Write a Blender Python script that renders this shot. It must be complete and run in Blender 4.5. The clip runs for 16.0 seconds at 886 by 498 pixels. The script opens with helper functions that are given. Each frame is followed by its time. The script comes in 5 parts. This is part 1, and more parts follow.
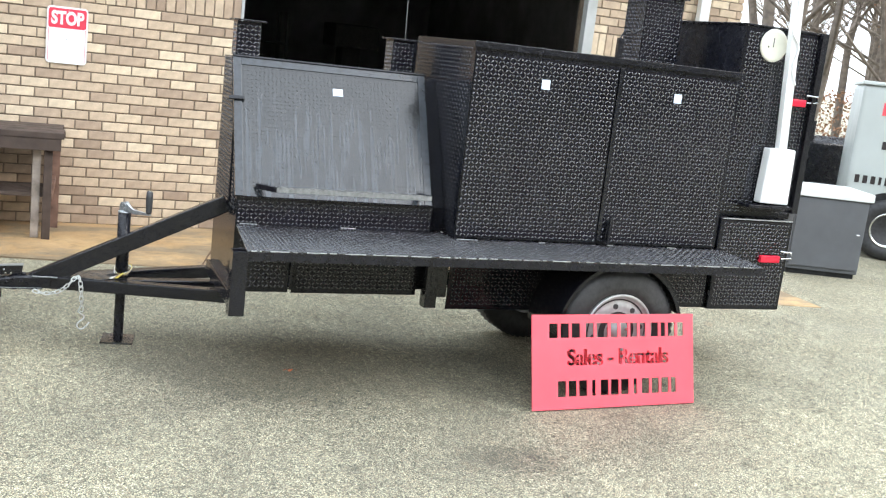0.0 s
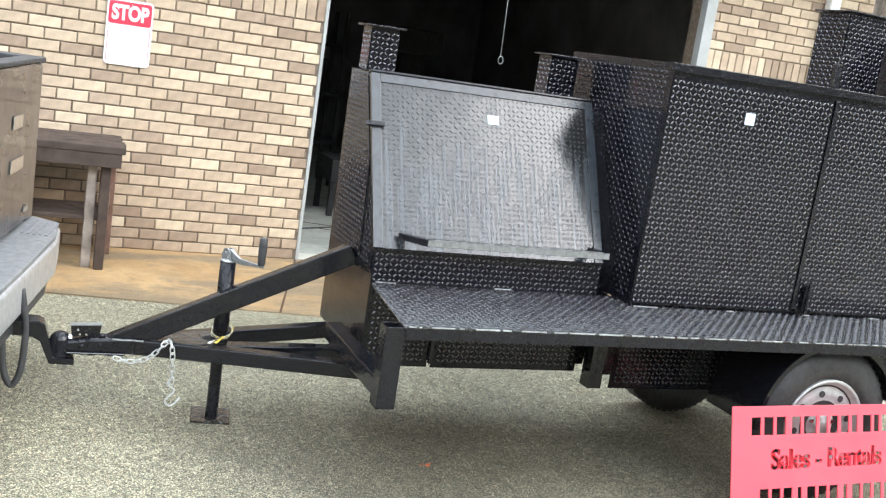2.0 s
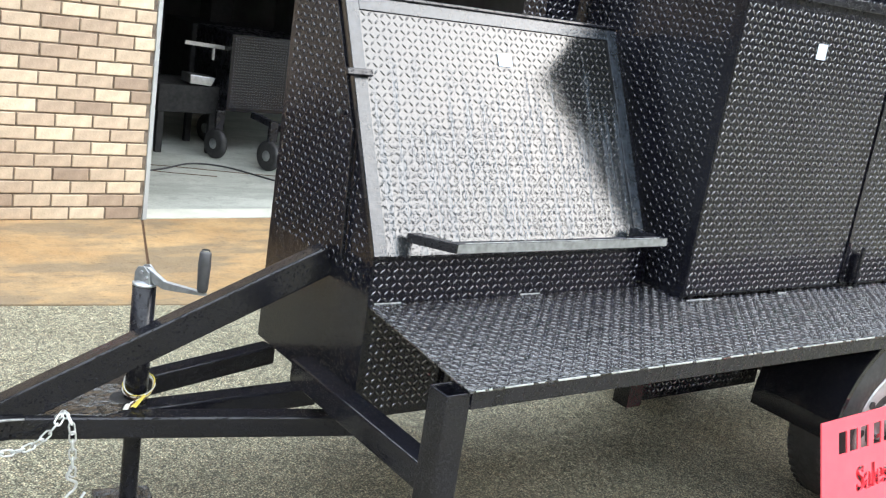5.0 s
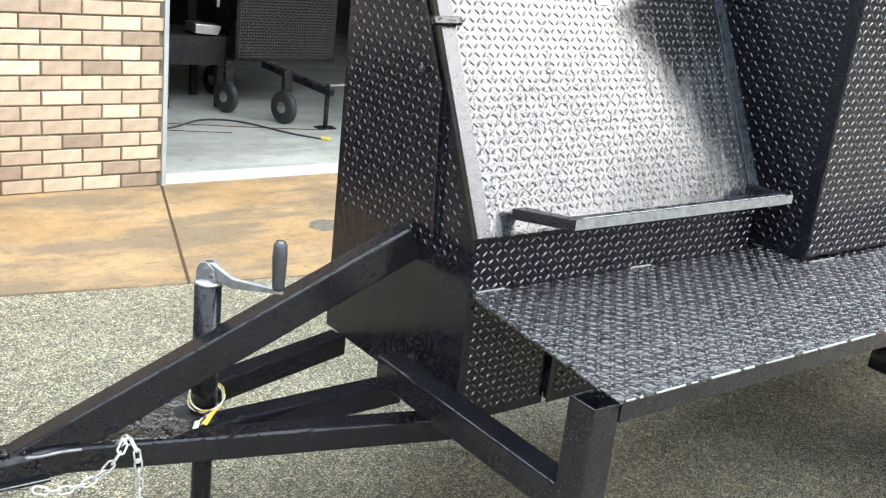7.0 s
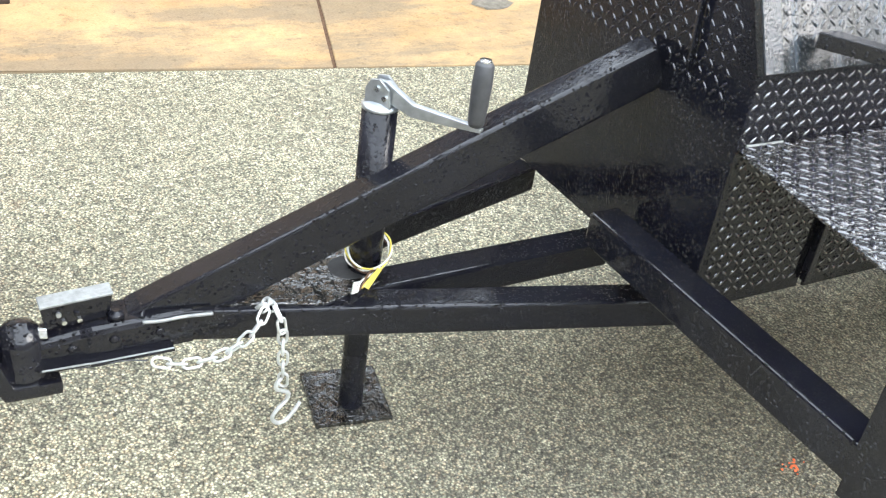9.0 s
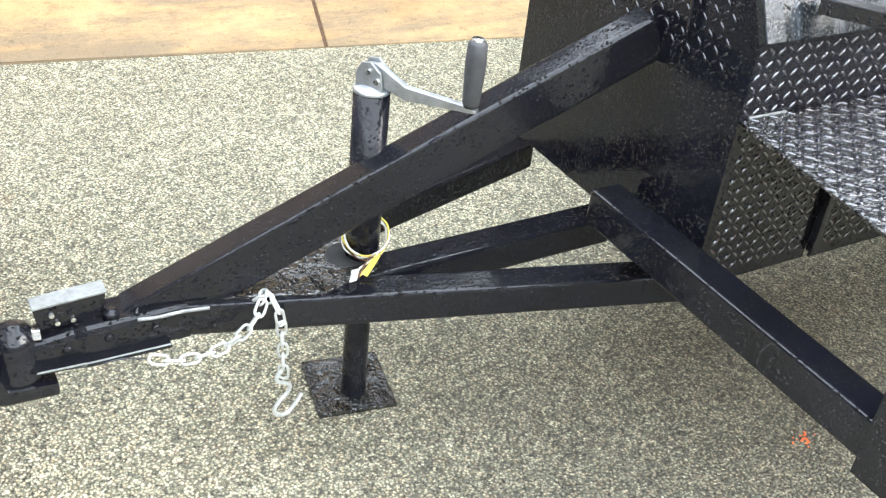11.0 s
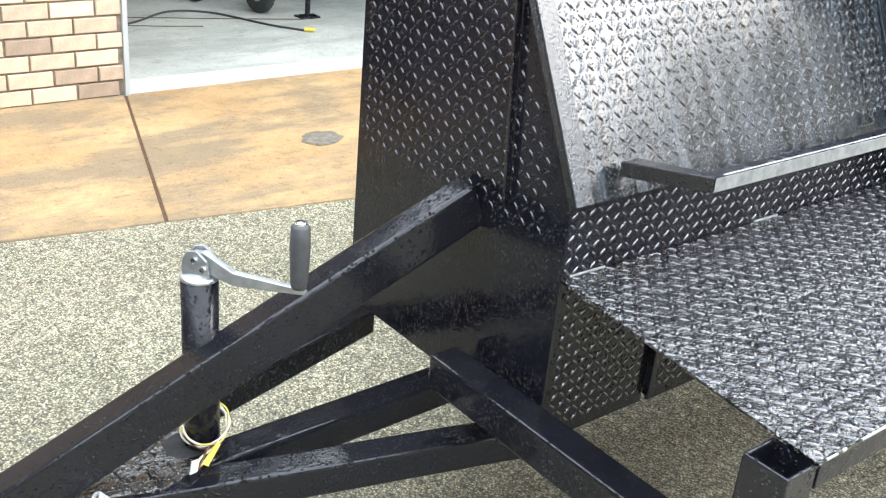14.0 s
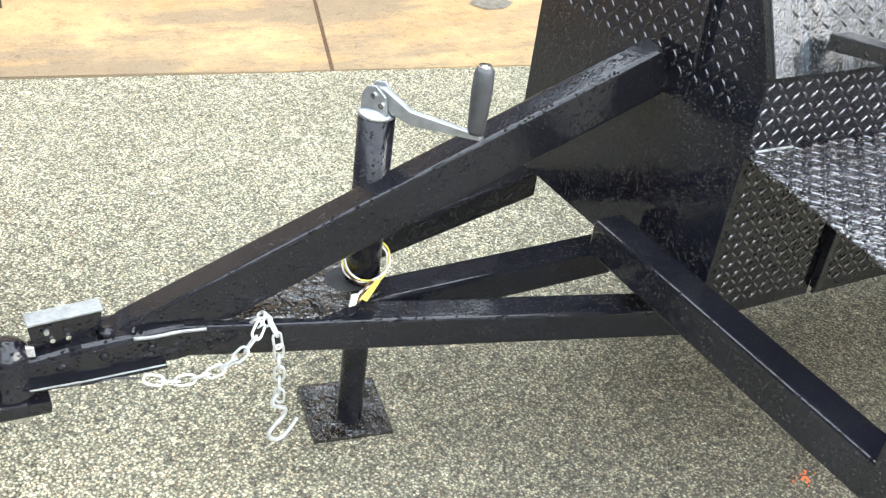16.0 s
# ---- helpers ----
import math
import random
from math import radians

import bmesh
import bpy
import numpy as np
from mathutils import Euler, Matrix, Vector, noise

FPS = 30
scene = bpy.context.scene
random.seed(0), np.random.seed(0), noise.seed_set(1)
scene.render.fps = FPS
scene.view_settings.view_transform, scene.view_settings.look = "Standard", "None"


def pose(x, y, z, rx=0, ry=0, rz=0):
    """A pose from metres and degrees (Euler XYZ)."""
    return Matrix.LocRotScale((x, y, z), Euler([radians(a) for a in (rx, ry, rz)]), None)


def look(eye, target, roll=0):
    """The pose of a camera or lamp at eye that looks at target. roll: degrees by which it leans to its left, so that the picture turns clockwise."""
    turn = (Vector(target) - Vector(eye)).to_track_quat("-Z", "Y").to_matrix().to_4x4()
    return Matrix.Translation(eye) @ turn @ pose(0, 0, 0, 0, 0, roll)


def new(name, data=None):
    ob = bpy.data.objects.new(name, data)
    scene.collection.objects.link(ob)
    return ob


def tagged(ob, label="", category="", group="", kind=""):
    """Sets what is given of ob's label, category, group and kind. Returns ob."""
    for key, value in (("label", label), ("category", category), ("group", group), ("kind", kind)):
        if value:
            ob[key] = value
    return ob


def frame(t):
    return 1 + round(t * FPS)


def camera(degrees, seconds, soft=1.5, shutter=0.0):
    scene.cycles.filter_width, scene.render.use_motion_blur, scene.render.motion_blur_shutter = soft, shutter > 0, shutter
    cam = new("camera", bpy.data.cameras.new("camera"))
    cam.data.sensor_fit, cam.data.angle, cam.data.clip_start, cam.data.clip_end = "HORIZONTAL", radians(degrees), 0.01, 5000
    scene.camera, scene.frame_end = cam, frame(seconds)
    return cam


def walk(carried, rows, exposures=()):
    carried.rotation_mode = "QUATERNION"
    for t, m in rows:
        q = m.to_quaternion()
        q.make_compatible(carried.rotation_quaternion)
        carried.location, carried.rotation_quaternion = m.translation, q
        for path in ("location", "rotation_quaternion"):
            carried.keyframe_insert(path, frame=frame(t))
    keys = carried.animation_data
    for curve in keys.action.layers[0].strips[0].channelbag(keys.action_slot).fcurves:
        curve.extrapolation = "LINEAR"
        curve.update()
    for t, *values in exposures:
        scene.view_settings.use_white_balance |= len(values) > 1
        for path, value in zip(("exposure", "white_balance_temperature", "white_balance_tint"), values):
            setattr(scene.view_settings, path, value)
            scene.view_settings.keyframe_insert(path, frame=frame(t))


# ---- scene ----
cam = camera(46.9, 16.0, soft=1.25)
PATH = [
    (0, (-0.972, -4.67, 1.764), (-0.212, -2.86, 1.384), 6.7),
    (0.5, (-0.987, -4.415, 1.771), (-0.255, -2.589, 1.408), 6.3),
    (1, (-1.231, -4.063, 1.781), (-0.486, -2.247, 1.4), 8.7),
    (1.5, (-1.351, -3.763, 1.757), (-0.576, -1.955, 1.396), 8.8),
    (2, (-1.316, -3.341, 1.731), (-0.547, -1.533, 1.356), 8.7),
    (2.5, (-1.376, -2.966, 1.704), (-0.62, -1.159, 1.302), 9.9),
    (3, (-1.529, -2.577, 1.728), (-0.644, -0.839, 1.286), 11.4),
    (3.5, (-1.502, -2.267, 1.686), (-0.524, -0.591, 1.205), 12.0),
    (4, (-1.446, -1.902, 1.667), (-0.544, -0.207, 1.107), 9.8),
    (4.5, (-1.486, -1.774, 1.654), (-0.494, -0.111, 1.154), 11.1),
    (4.7, (-1.481, -1.783, 1.685), (-0.377, -0.188, 1.196), 9.7),
    (6.8, (-1.534, -1.328, 1.67), (-0.267, 0.115, 1.114), 7.9),
    (7, (-1.468, -1.248, 1.643), (-0.3, 0.251, 1.02), 6.4),
    (7.5, (-1.393, -1.086, 1.595), (-0.506, 0.512, 0.783), 5.9),
    (8, (-1.399, -0.866, 1.571), (-0.359, 0.572, 0.649), 8.0),
    (8.5, (-1.373, -0.697, 1.529), (-0.316, 0.689, 0.547), 10.6),
    (9, (-1.262, -0.573, 1.508), (-0.352, 0.855, 0.444), 8.5),
    (9.2, (-1.26, -0.559, 1.504), (-0.37, 0.87, 0.424), 7.5),
    (11.3, (-1.225, -0.534, 1.506), (-0.317, 0.858, 0.394), 6.2),
    (11.5, (-1.215, -0.535, 1.512), (-0.279, 0.858, 0.425), 5.9),
    (12, (-1.184, -0.542, 1.539), (-0.152, 0.849, 0.538), 4.5),
    (12.5, (-1.174, -0.559, 1.564), (-0.055, 0.823, 0.647), 4.1),
    (13, (-1.175, -0.565, 1.573), (0.0, 0.811, 0.719), 4.6),
    (13.5, (-1.177, -0.563, 1.572), (0.008, 0.819, 0.745), 4.9),
    (14, (-1.182, -0.55, 1.564), (-0.012, 0.836, 0.721), 5.4),
    (14.5, (-1.195, -0.525, 1.537), (-0.11, 0.87, 0.602), 6.6),
    (15, (-1.202, -0.519, 1.529), (-0.18, 0.888, 0.541), 6.8),
    (15.5, (-1.219, -0.518, 1.51), (-0.257, 0.903, 0.483), 7.2),
    (16, (-1.231, -0.521, 1.497), (-0.323, 0.906, 0.43), 8.0),
]
walk(cam, [(t, look(eye, target, roll)) for t, eye, target, roll in PATH],
     exposures=[(0, 1.46), (2, 1.64), (3.5, 1.70), (4.7, 1.72), (7, 1.88), (9, 2.18), (11.5, 2.24), (12.5, 2.20), (13.5, 2.12), (16, 2.24)])

# ---------------------------------------------------------------- light
world = bpy.data.worlds.new("overcast_sky")
scene.world = world
world.use_nodes = True
wn = world.node_tree
sky = wn.nodes.new("ShaderNodeTexSky")
sky.sky_type = "NISHITA"
sky.sun_disc = False
sky.sun_elevation = radians(31)
sky.sun_rotation = radians(124)
sky.air_density, sky.dust_density, sky.ozone_density = 1.0, 4.0, 1.5
grey = wn.nodes.new("ShaderNodeMix")
grey.data_type = "RGBA"
grey.inputs["Factor"].default_value = 0.84
wn.links.new(sky.outputs["Color"], grey.inputs["A"])
grey.inputs["B"].default_value = (8.35, 9.2, 10.05, 1)
wn.links.new(grey.outputs["Result"], wn.nodes["Background"].inputs["Color"])
wn.nodes["Background"].inputs["Strength"].default_value = 0.15

sun_data = bpy.data.lights.new("sun", "SUN")
sun_data.energy, sun_data.angle, sun_data.color = 0.75, radians(44), (1.0, 0.99, 0.97)
sun = new("sun", sun_data)
sun.matrix_world = look((7.11, -4.79, 5.15), (0, 0, 0))


# ---------------------------------------------------------------- materials
class Mat:
    """A small wrapper round one node material."""

    def __init__(self, name):
        self.m = bpy.data.materials.new(name)
        self.m.use_nodes = True
        self.t = self.m.node_tree
        self.b = self.t.nodes["Principled BSDF"]
        self.pos = self.t.nodes.new("ShaderNodeTexCoord").outputs["Object"]

    def put(self, key, value):
        if isinstance(value, bpy.types.NodeSocket):
            self.t.links.new(value, self.b.inputs[key])
        else:
            self.b.inputs[key].default_value = (*value, 1) if isinstance(value, tuple) and len(value) == 3 else value
        return self

    def node(self, kind, **inputs):
        n = self.t.nodes.new(kind)
        for k, v in inputs.items():
            k = k.replace("_", " ")
            if isinstance(v, bpy.types.NodeSocket):
                self.t.links.new(v, n.inputs[k])
            else:
                n.inputs[k].default_value = v
        return n

    def stretched(self, sx, sy, sz):
        n = self.node("ShaderNodeMapping", Vector=self.pos)
        n.inputs["Scale"].default_value = (sx, sy, sz)
        return n.outputs["Vector"]

    def noise(self, scale, detail=4.0, rough=0.55, vec=None):
        return self.node("ShaderNodeTexNoise", Vector=vec or self.pos, Scale=scale, Detail=detail, Roughness=rough).outputs["Fac"]

    def voronoi(self, scale, out="Distance", feature="F1", vec=None, randomness=1.0):
        n = self.node("ShaderNodeTexVoronoi", Vector=vec or self.pos, Scale=scale, Randomness=randomness)
        n.feature = feature
        return n.outputs[out]

    def ramp(self, fac, *stops):
        n = self.node("ShaderNodeValToRGB", Fac=fac)
        e = n.color_ramp.elements
        while len(e) < len(stops):
            e.new(0.5)
        for el, (p, c) in zip(e, stops):
            el.position = p
            el.color = (*c, 1) if isinstance(c, tuple) else (c, c, c, 1)
        return n.outputs["Color"]

    def mix(self, fac, a, b, mode="MIX"):
        n = self.t.nodes.new("ShaderNodeMix")
        n.data_type, n.blend_type = "RGBA", mode
        for sock, v in ((n.inputs[0], fac), (n.inputs[6], a), (n.inputs[7], b)):
            if isinstance(v, bpy.types.NodeSocket):
                self.t.links.new(v, sock)
            else:
                sock.default_value = (*v, 1) if isinstance(v, tuple) else v
        return n.outputs[2]

    def math(self, op, a, b=0.0):
        n = self.t.nodes.new("ShaderNodeMath")
        n.operation = op
        for sock, v in zip(n.inputs, (a, b)):
            if isinstance(v, bpy.types.NodeSocket):
                self.t.links.new(v, sock)
            else:
                sock.default_value = v
        return n.outputs[0]

    def random(self):
        return self.t.nodes.new("ShaderNodeObjectInfo").outputs["Random"]

    def island(self):
        return self.t.nodes.new("ShaderNodeNewGeometry").outputs["Random Per Island"]

    def bump(self, height, strength=0.3, distance=0.01, under=None):
        n = self.node("ShaderNodeBump", Height=height, Strength=strength, Distance=distance)
        if under:
            self.t.links.new(under, n.inputs["Normal"])
        self.t.links.new(n.outputs["Normal"], self.b.inputs["Normal"])
        return n.outputs["Normal"]


def black_paint(name, rough, wet=0.5, base=0.010, coat=0.0, ior=1.55):
    m = Mat(name)
    n = m.noise(7.0, 5)
    m.put("Base Color", m.ramp(n, (0.3, (base, base, base * 1.5)), (0.75, (base * 1.5, base * 1.6, base * 2.6))))
    m.put("Roughness", m.ramp(m.noise(22.0, 6), (0.3, rough * 0.75), (0.7, rough * 1.35)))
    m.put("IOR", ior)
    m.put("Coat Weight", coat)
    m.put("Coat Roughness", rough * 0.5)
    u = m.bump(m.noise(9.0, 3), 0.35, 0.006)
    u = m.bump(m.noise(160.0, 3), 0.12, 0.002, u)
    if wet:
        drops = m.ramp(m.voronoi(120.0), (0.10, 1.0), (0.36, 0.0))
        small = m.ramp(m.voronoi(260.0), (0.12, 0.55), (0.34, 0.0))
        keep = m.ramp(m.noise(38.0, 4), (0.46, 0.0), (0.56, 1.0))
        some = m.ramp(m.noise(70.0, 3), (0.52, 0.0), (0.60, 1.0))
        beads = m.mix(1.0, m.mix(1.0, drops, keep, "MULTIPLY"), m.mix(1.0, small, some, "MULTIPLY"), "ADD")
        m.bump(beads, wet, 0.010, u)
    return m.m


PAINT = black_paint("black_gloss_paint", 0.12, 0.9, 0.005, 0.0, 1.48)
TREAD = black_paint("black_tread_plate", 0.13, 0.7, 0.005, 0.0, 1.38)
# lugs wear the same black paint, made lighter and shinier for sky glints
LUGS = black_paint("bright_glint_lug_paint", 0.14, 0.0, 0.014, 0.0, 2.5)
SOFTLUGS = black_paint("soft_glint_lug_paint", 0.15, 0.0, 0.009, 0.0, 1.72)
MATTBLACK = black_paint("plain_black_enamel", 0.24, 0.5, 0.006, 0.0, 1.42)


def rain_film():
    """Black paint under a broken film of rain water."""
    m = Mat("rain_wet_black_deck_paint")
    m.put("Base Color", m.ramp(m.noise(7.0, 5), (0.3, 0.004), (0.75, 0.009)))
    m.put("Roughness", m.ramp(m.noise(30.0, 5), (0.35, 0.05), (0.65, 0.22)))
    m.put("IOR", 1.95)
    u = m.bump(m.noise(26.0, 4), 1.0, 0.026)
    drops = m.ramp(m.voronoi(95.0), (0.10, 1.0), (0.42, 0.0))
    keep = m.ramp(m.noise(20.0, 3), (0.40, 0.0), (0.50, 1.0))
    m.bump(m.mix(1.0, drops, keep, "MULTIPLY"), 0.9, 0.008, u)
    return m.m


WETDECK = rain_film()
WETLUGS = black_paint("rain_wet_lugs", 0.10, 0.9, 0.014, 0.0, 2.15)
SATIN = black_paint("black_satin_paint", 0.26, 0.3, 0.006, 0.0, 1.45)


def lid_paint():
    m = Mat("wet_black_lid_paint")
    runs = m.noise(1.0, 4, 0.6, m.stretched(34.0, 3.0, 3.0))
    up = m.node("ShaderNodeSeparateXYZ", Vector=m.pos).outputs["Z"]
    reach = m.math("ADD", m.math("MULTIPLY", m.math("SUBTRACT", 1.40, up), 2.2), m.math("MULTIPLY", m.math("SUBTRACT", runs, 0.5), 2.6))
    wetted = m.ramp(reach, (0.10, 0.0), (0.55, 1.0))
    m.put("Roughness", m.mix(wetted, (0.11, 0.11, 0.11), m.ramp(runs, (0.35, 0.15), (0.65, 0.24))))
    paint = m.ramp(m.noise(5.0, 5), (0.3, (0.005, 0.0055, 0.006)), (0.8, (0.011, 0.012, 0.013)))
    # pale water runs, with the sky's bluish reflection put into their colour
    run_sheen = m.mix(1.0, wetted, m.ramp(runs, (0.40, 0.15), (0.62, 1.0)), "MULTIPLY")
    m.put("Base Color", m.mix(run_sheen, paint, (0.026, 0.033, 0.042)))
    m.put("IOR", 1.71)
    m.put("Coat Weight", 0.0)
    m.put("Coat Roughness", 0.09)
    u = m.bump(m.noise(5.0, 3), 0.25, 0.010)
    u = m.bump(m.noise(140.0, 3), 0.15, 0.002, u)
    u = m.bump(runs, 0.07, 0.004, u)
    drops = m.ramp(m.voronoi(150.0), (0.10, 1.0), (0.36, 0.0))
    m.bump(m.mix(1.0, drops, wetted, "MULTIPLY"), 0.35, 0.005, u)
    return m.m


LID = lid_paint()


def simple(name, color, rough=0.5, metal=0.0, vary=0.25, scale=14.0, bump=0.15, bscale=90.0, **extra):
    m = Mat(name)
    lo = tuple(c * (1 - vary) for c in color)
    hi = tuple(min(1.0, c * (1 + vary)) for c in color)
    m.put("Base Color", m.ramp(m.noise(scale, 6), (0.3, lo), (0.7, hi)))
    m.put("Roughness", m.ramp(m.noise(scale * 2.3, 4), (0.3, rough * 0.8), (0.7, min(1.0, rough * 1.2))))
    m.put("Metallic", metal)
    for k, v in extra.items():
        m.put(k.replace("_", " "), v)
    m.bump(m.noise(bscale, 4), bump, 0.003)
    return m.m


def asphalt():
    m = Mat("exposed_aggregate_asphalt")
    wob = m.node("ShaderNodeTexNoise", Vector=m.pos, Scale=90.0, Detail=2.0).outputs["Color"]
    push = m.node("ShaderNodeVectorMath")
    push.operation = "MULTIPLY_ADD"
    m.t.links.new(wob, push.inputs[0])
    push.inputs[1].default_value = (0.006, 0.006, 0.0)
    m.t.links.new(m.pos, push.inputs[2])
    vec = push.outputs[0]
    cell = m.voronoi(165.0, "Color", vec=vec)
    fine = m.voronoi(300.0, "Color", vec=vec)
    coarse = m.voronoi(62.0, "Color", vec=vec)
    a = m.ramp(cell, (0.14, (0.060, 0.059, 0.054)), (0.38, (0.24, 0.236, 0.20)), (0.62, (0.43, 0.42, 0.35)), (0.84, (0.80, 0.79, 0.69)))
    b = m.ramp(fine, (0.2, (0.11, 0.107, 0.09)), (0.8, (0.50, 0.49, 0.41)))
    c = m.mix(m.ramp(m.noise(60.0, 2), (0.45, 0.10), (0.6, 0.65)), a, b)
    hue = m.node("ShaderNodeSeparateColor", Color=cell)
    c = m.mix(m.ramp(hue.outputs["Green"], (0.72, 0.0), (0.80, 0.55)), c, (0.25, 0.17, 0.11))
    c = m.mix(m.ramp(hue.outputs["Blue"], (0.80, 0.0), (0.86, 0.6)), c, (0.09, 0.085, 0.08))
    c = m.mix(1.0, c, m.ramp(m.voronoi(165.0, vec=vec), (0.30, 1.2), (0.62, 0.36)), "MULTIPLY")
    c = m.mix(1.0, c, m.ramp(coarse, (0.12, 0.80), (0.50, 1.0), (0.88, 1.20)), "MULTIPLY")
    c = m.mix(1.0, c, m.ramp(m.noise(24.0, 5, 0.7), (0.34, 0.80), (0.66, 1.20)), "MULTIPLY")
    big = m.ramp(m.noise(0.9, 6, 0.6), (0.30, 0.88), (0.66, 1.22))
    c = m.mix(1.0, c, big, "MULTIPLY")
    spots = m.ramp(m.noise(3.1, 6, 0.72), (0.60, 1.0), (0.72, 0.50))
    c = m.mix(1.0, c, spots, "MULTIPLY")
    rust = m.ramp(m.noise(4.3, 4, 0.6), (0.66, 0.0), (0.80, 0.35))
    c = m.mix(rust, c, (0.20, 0.11, 0.07))

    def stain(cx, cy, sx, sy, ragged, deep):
        """A ragged dark patch about (cx, cy): damp, with shade painted in."""
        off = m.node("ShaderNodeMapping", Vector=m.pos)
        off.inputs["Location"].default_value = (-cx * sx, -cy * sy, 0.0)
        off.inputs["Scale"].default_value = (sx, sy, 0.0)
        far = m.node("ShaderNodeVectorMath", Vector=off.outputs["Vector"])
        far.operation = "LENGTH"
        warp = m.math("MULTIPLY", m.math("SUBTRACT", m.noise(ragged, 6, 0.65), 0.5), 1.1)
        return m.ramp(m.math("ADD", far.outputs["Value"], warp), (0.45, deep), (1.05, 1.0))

    # damp plus the trailer's soft shade, both darkened into the ground colour
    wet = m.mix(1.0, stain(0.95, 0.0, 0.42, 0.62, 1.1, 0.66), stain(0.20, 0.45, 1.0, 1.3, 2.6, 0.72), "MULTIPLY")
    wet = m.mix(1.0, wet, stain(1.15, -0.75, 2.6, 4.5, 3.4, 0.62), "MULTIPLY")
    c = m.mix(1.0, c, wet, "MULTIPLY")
    c = m.mix(1.0, c, (1.47, 1.42, 1.20), "MULTIPLY")
    m.put("Base Color", c)
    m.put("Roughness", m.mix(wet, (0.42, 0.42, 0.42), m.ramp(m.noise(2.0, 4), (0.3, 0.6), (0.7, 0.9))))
    u = m.bump(m.voronoi(165.0, vec=vec), 0.8, 0.007)
    m.bump(m.noise(400.0, 2), 0.2, 0.002, u)
    return m.m


def concrete(name, lo, hi, stain, s=1.0):
    m = Mat(name)
    c = m.ramp(m.noise(1.6 * s, 8, 0.62), (0.28, lo), (0.70, hi))
    rag = m.noise(1.0, 8, 0.68, m.stretched(0.8 * s, 2.4 * s, 1.0))
    c = m.mix(m.ramp(rag, (0.47, 0.0), (0.57, 0.75)), c, stain)
    c = m.mix(m.ramp(m.noise(3.6 * s, 9, 0.72), (0.53, 0.0), (0.60, 0.35)), c, stain)
    c = m.mix(m.ramp(m.noise(14.0 * s, 7, 0.7), (0.50, 0.0), (0.72, 0.5)), c, stain)
    grain = m.ramp(m.noise(120.0, 4), (0.25, 0.78), (0.75, 1.12))
    c = m.mix(1.0, c, grain, "MULTIPLY")
    pits = m.ramp(m.noise(34.0, 6, 0.72), (0.56, 1.0), (0.68, 0.66))
    c = m.mix(1.0, c, pits, "MULTIPLY")
    dark = m.ramp(m.noise(6.0, 6, 0.7), (0.60, 1.0), (0.76, 0.58))
    m.put("Base Color", m.mix(1.0, c, dark, "MULTIPLY"))
    m.put("Roughness", m.ramp(m.noise(5.0, 4), (0.3, 0.55), (0.7, 0.85)))
    u = m.bump(m.noise(90.0, 5), 0.25, 0.004)
    m.bump(m.noise(9.0, 4), 0.2, 0.01, u)
    return m.m


def brick_mat(name, island=False):
    m = Mat(name)
    r = m.island() if island else m.random()
    c = m.ramp(r, (0.0, (0.33, 0.245, 0.180)), (0.16, (0.42, 0.32, 0.235)), (0.38, (0.50, 0.39, 0.285)), (0.72, (0.575, 0.46, 0.335)), (1.0, (0.68, 0.57, 0.42)))
    g = m.noise(11.0, 7, 0.65)
    c = m.mix(1.0, c, m.ramp(g, (0.25, 0.74), (0.72, 1.14)), "MULTIPLY")
    sm = m.ramp(m.noise(4.0, 5, 0.6), (0.52, 0.0), (0.75, 0.32))
    c = m.mix(sm, c, (0.36, 0.265, 0.195))
    m.put("Base Color", c)
    m.put("Roughness", 0.88)
    u = m.bump(m.noise(60.0, 6), 0.4, 0.004)
    m.bump(m.voronoi(90.0), 0.2, 0.003, u)
    return m.m


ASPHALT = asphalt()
APRON = concrete("iron_stained_concrete", (0.36, 0.215, 0.095), (0.54, 0.37, 0.19), (0.20, 0.16, 0.11))
SLAB = concrete("grey_slab_concrete", (0.41, 0.43, 0.39), (0.56, 0.58, 0.53), (0.33, 0.345, 0.31))
BRICK = brick_mat("tan_brick")
BRICK_FAR = brick_mat("tan_brick_joined", True)
MORTAR = simple("grey_mortar", (0.25, 0.20, 0.155), 0.95, 0, 0.3, 30, 0.5)
DARKJOINT = simple("dirt_in_joint", (0.10, 0.055, 0.03), 0.95, 0, 0.4, 60)
INTERIOR = simple("dark_shop_wall", (0.17, 0.17, 0.172), 0.9, 0, 0.4, 2.0)
TRIMWHITE = simple("white_trim_paint", (0.72, 0.74, 0.74), 0.5, 0, 0.1, 5.0)
JAMBGREY = simple("grey_jamb_paint", (0.40, 0.42, 0.42), 0.5, 0, 0.12, 5.0)
CHROME = simple("bright_zinc", (0.72, 0.73, 0.74), 0.22, 1.0, 0.12, 40.0, 0.1)
# black gloss frame; the bluish sky sheen is put into its base colour
FRAMEGREY = simple("rain_beaded_lid_frame", (0.020, 0.025, 0.032), 0.18, 0.0, 0.3, 30.0, 0.35, 190.0, IOR=1.6)
HANDLESTEEL = simple("rain_dulled_bare_steel", (0.25, 0.26, 0.26), 0.42, 0.3, 0.3, 50.0, 0.4, 130.0)
GALVANISED = simple("galvanised_chain_steel", (0.60, 0.615, 0.605), 0.38, 0.5, 0.15, 60.0, 0.15)
WORN = simple("worn_bare_steel", (0.40, 0.41, 0.40), 0.5, 0.25, 0.3, 60.0, 0.2)
DULLZINC = simple("dull_zinc", (0.46, 0.48, 0.50), 0.38, 0.9, 0.2, 40.0, 0.1)
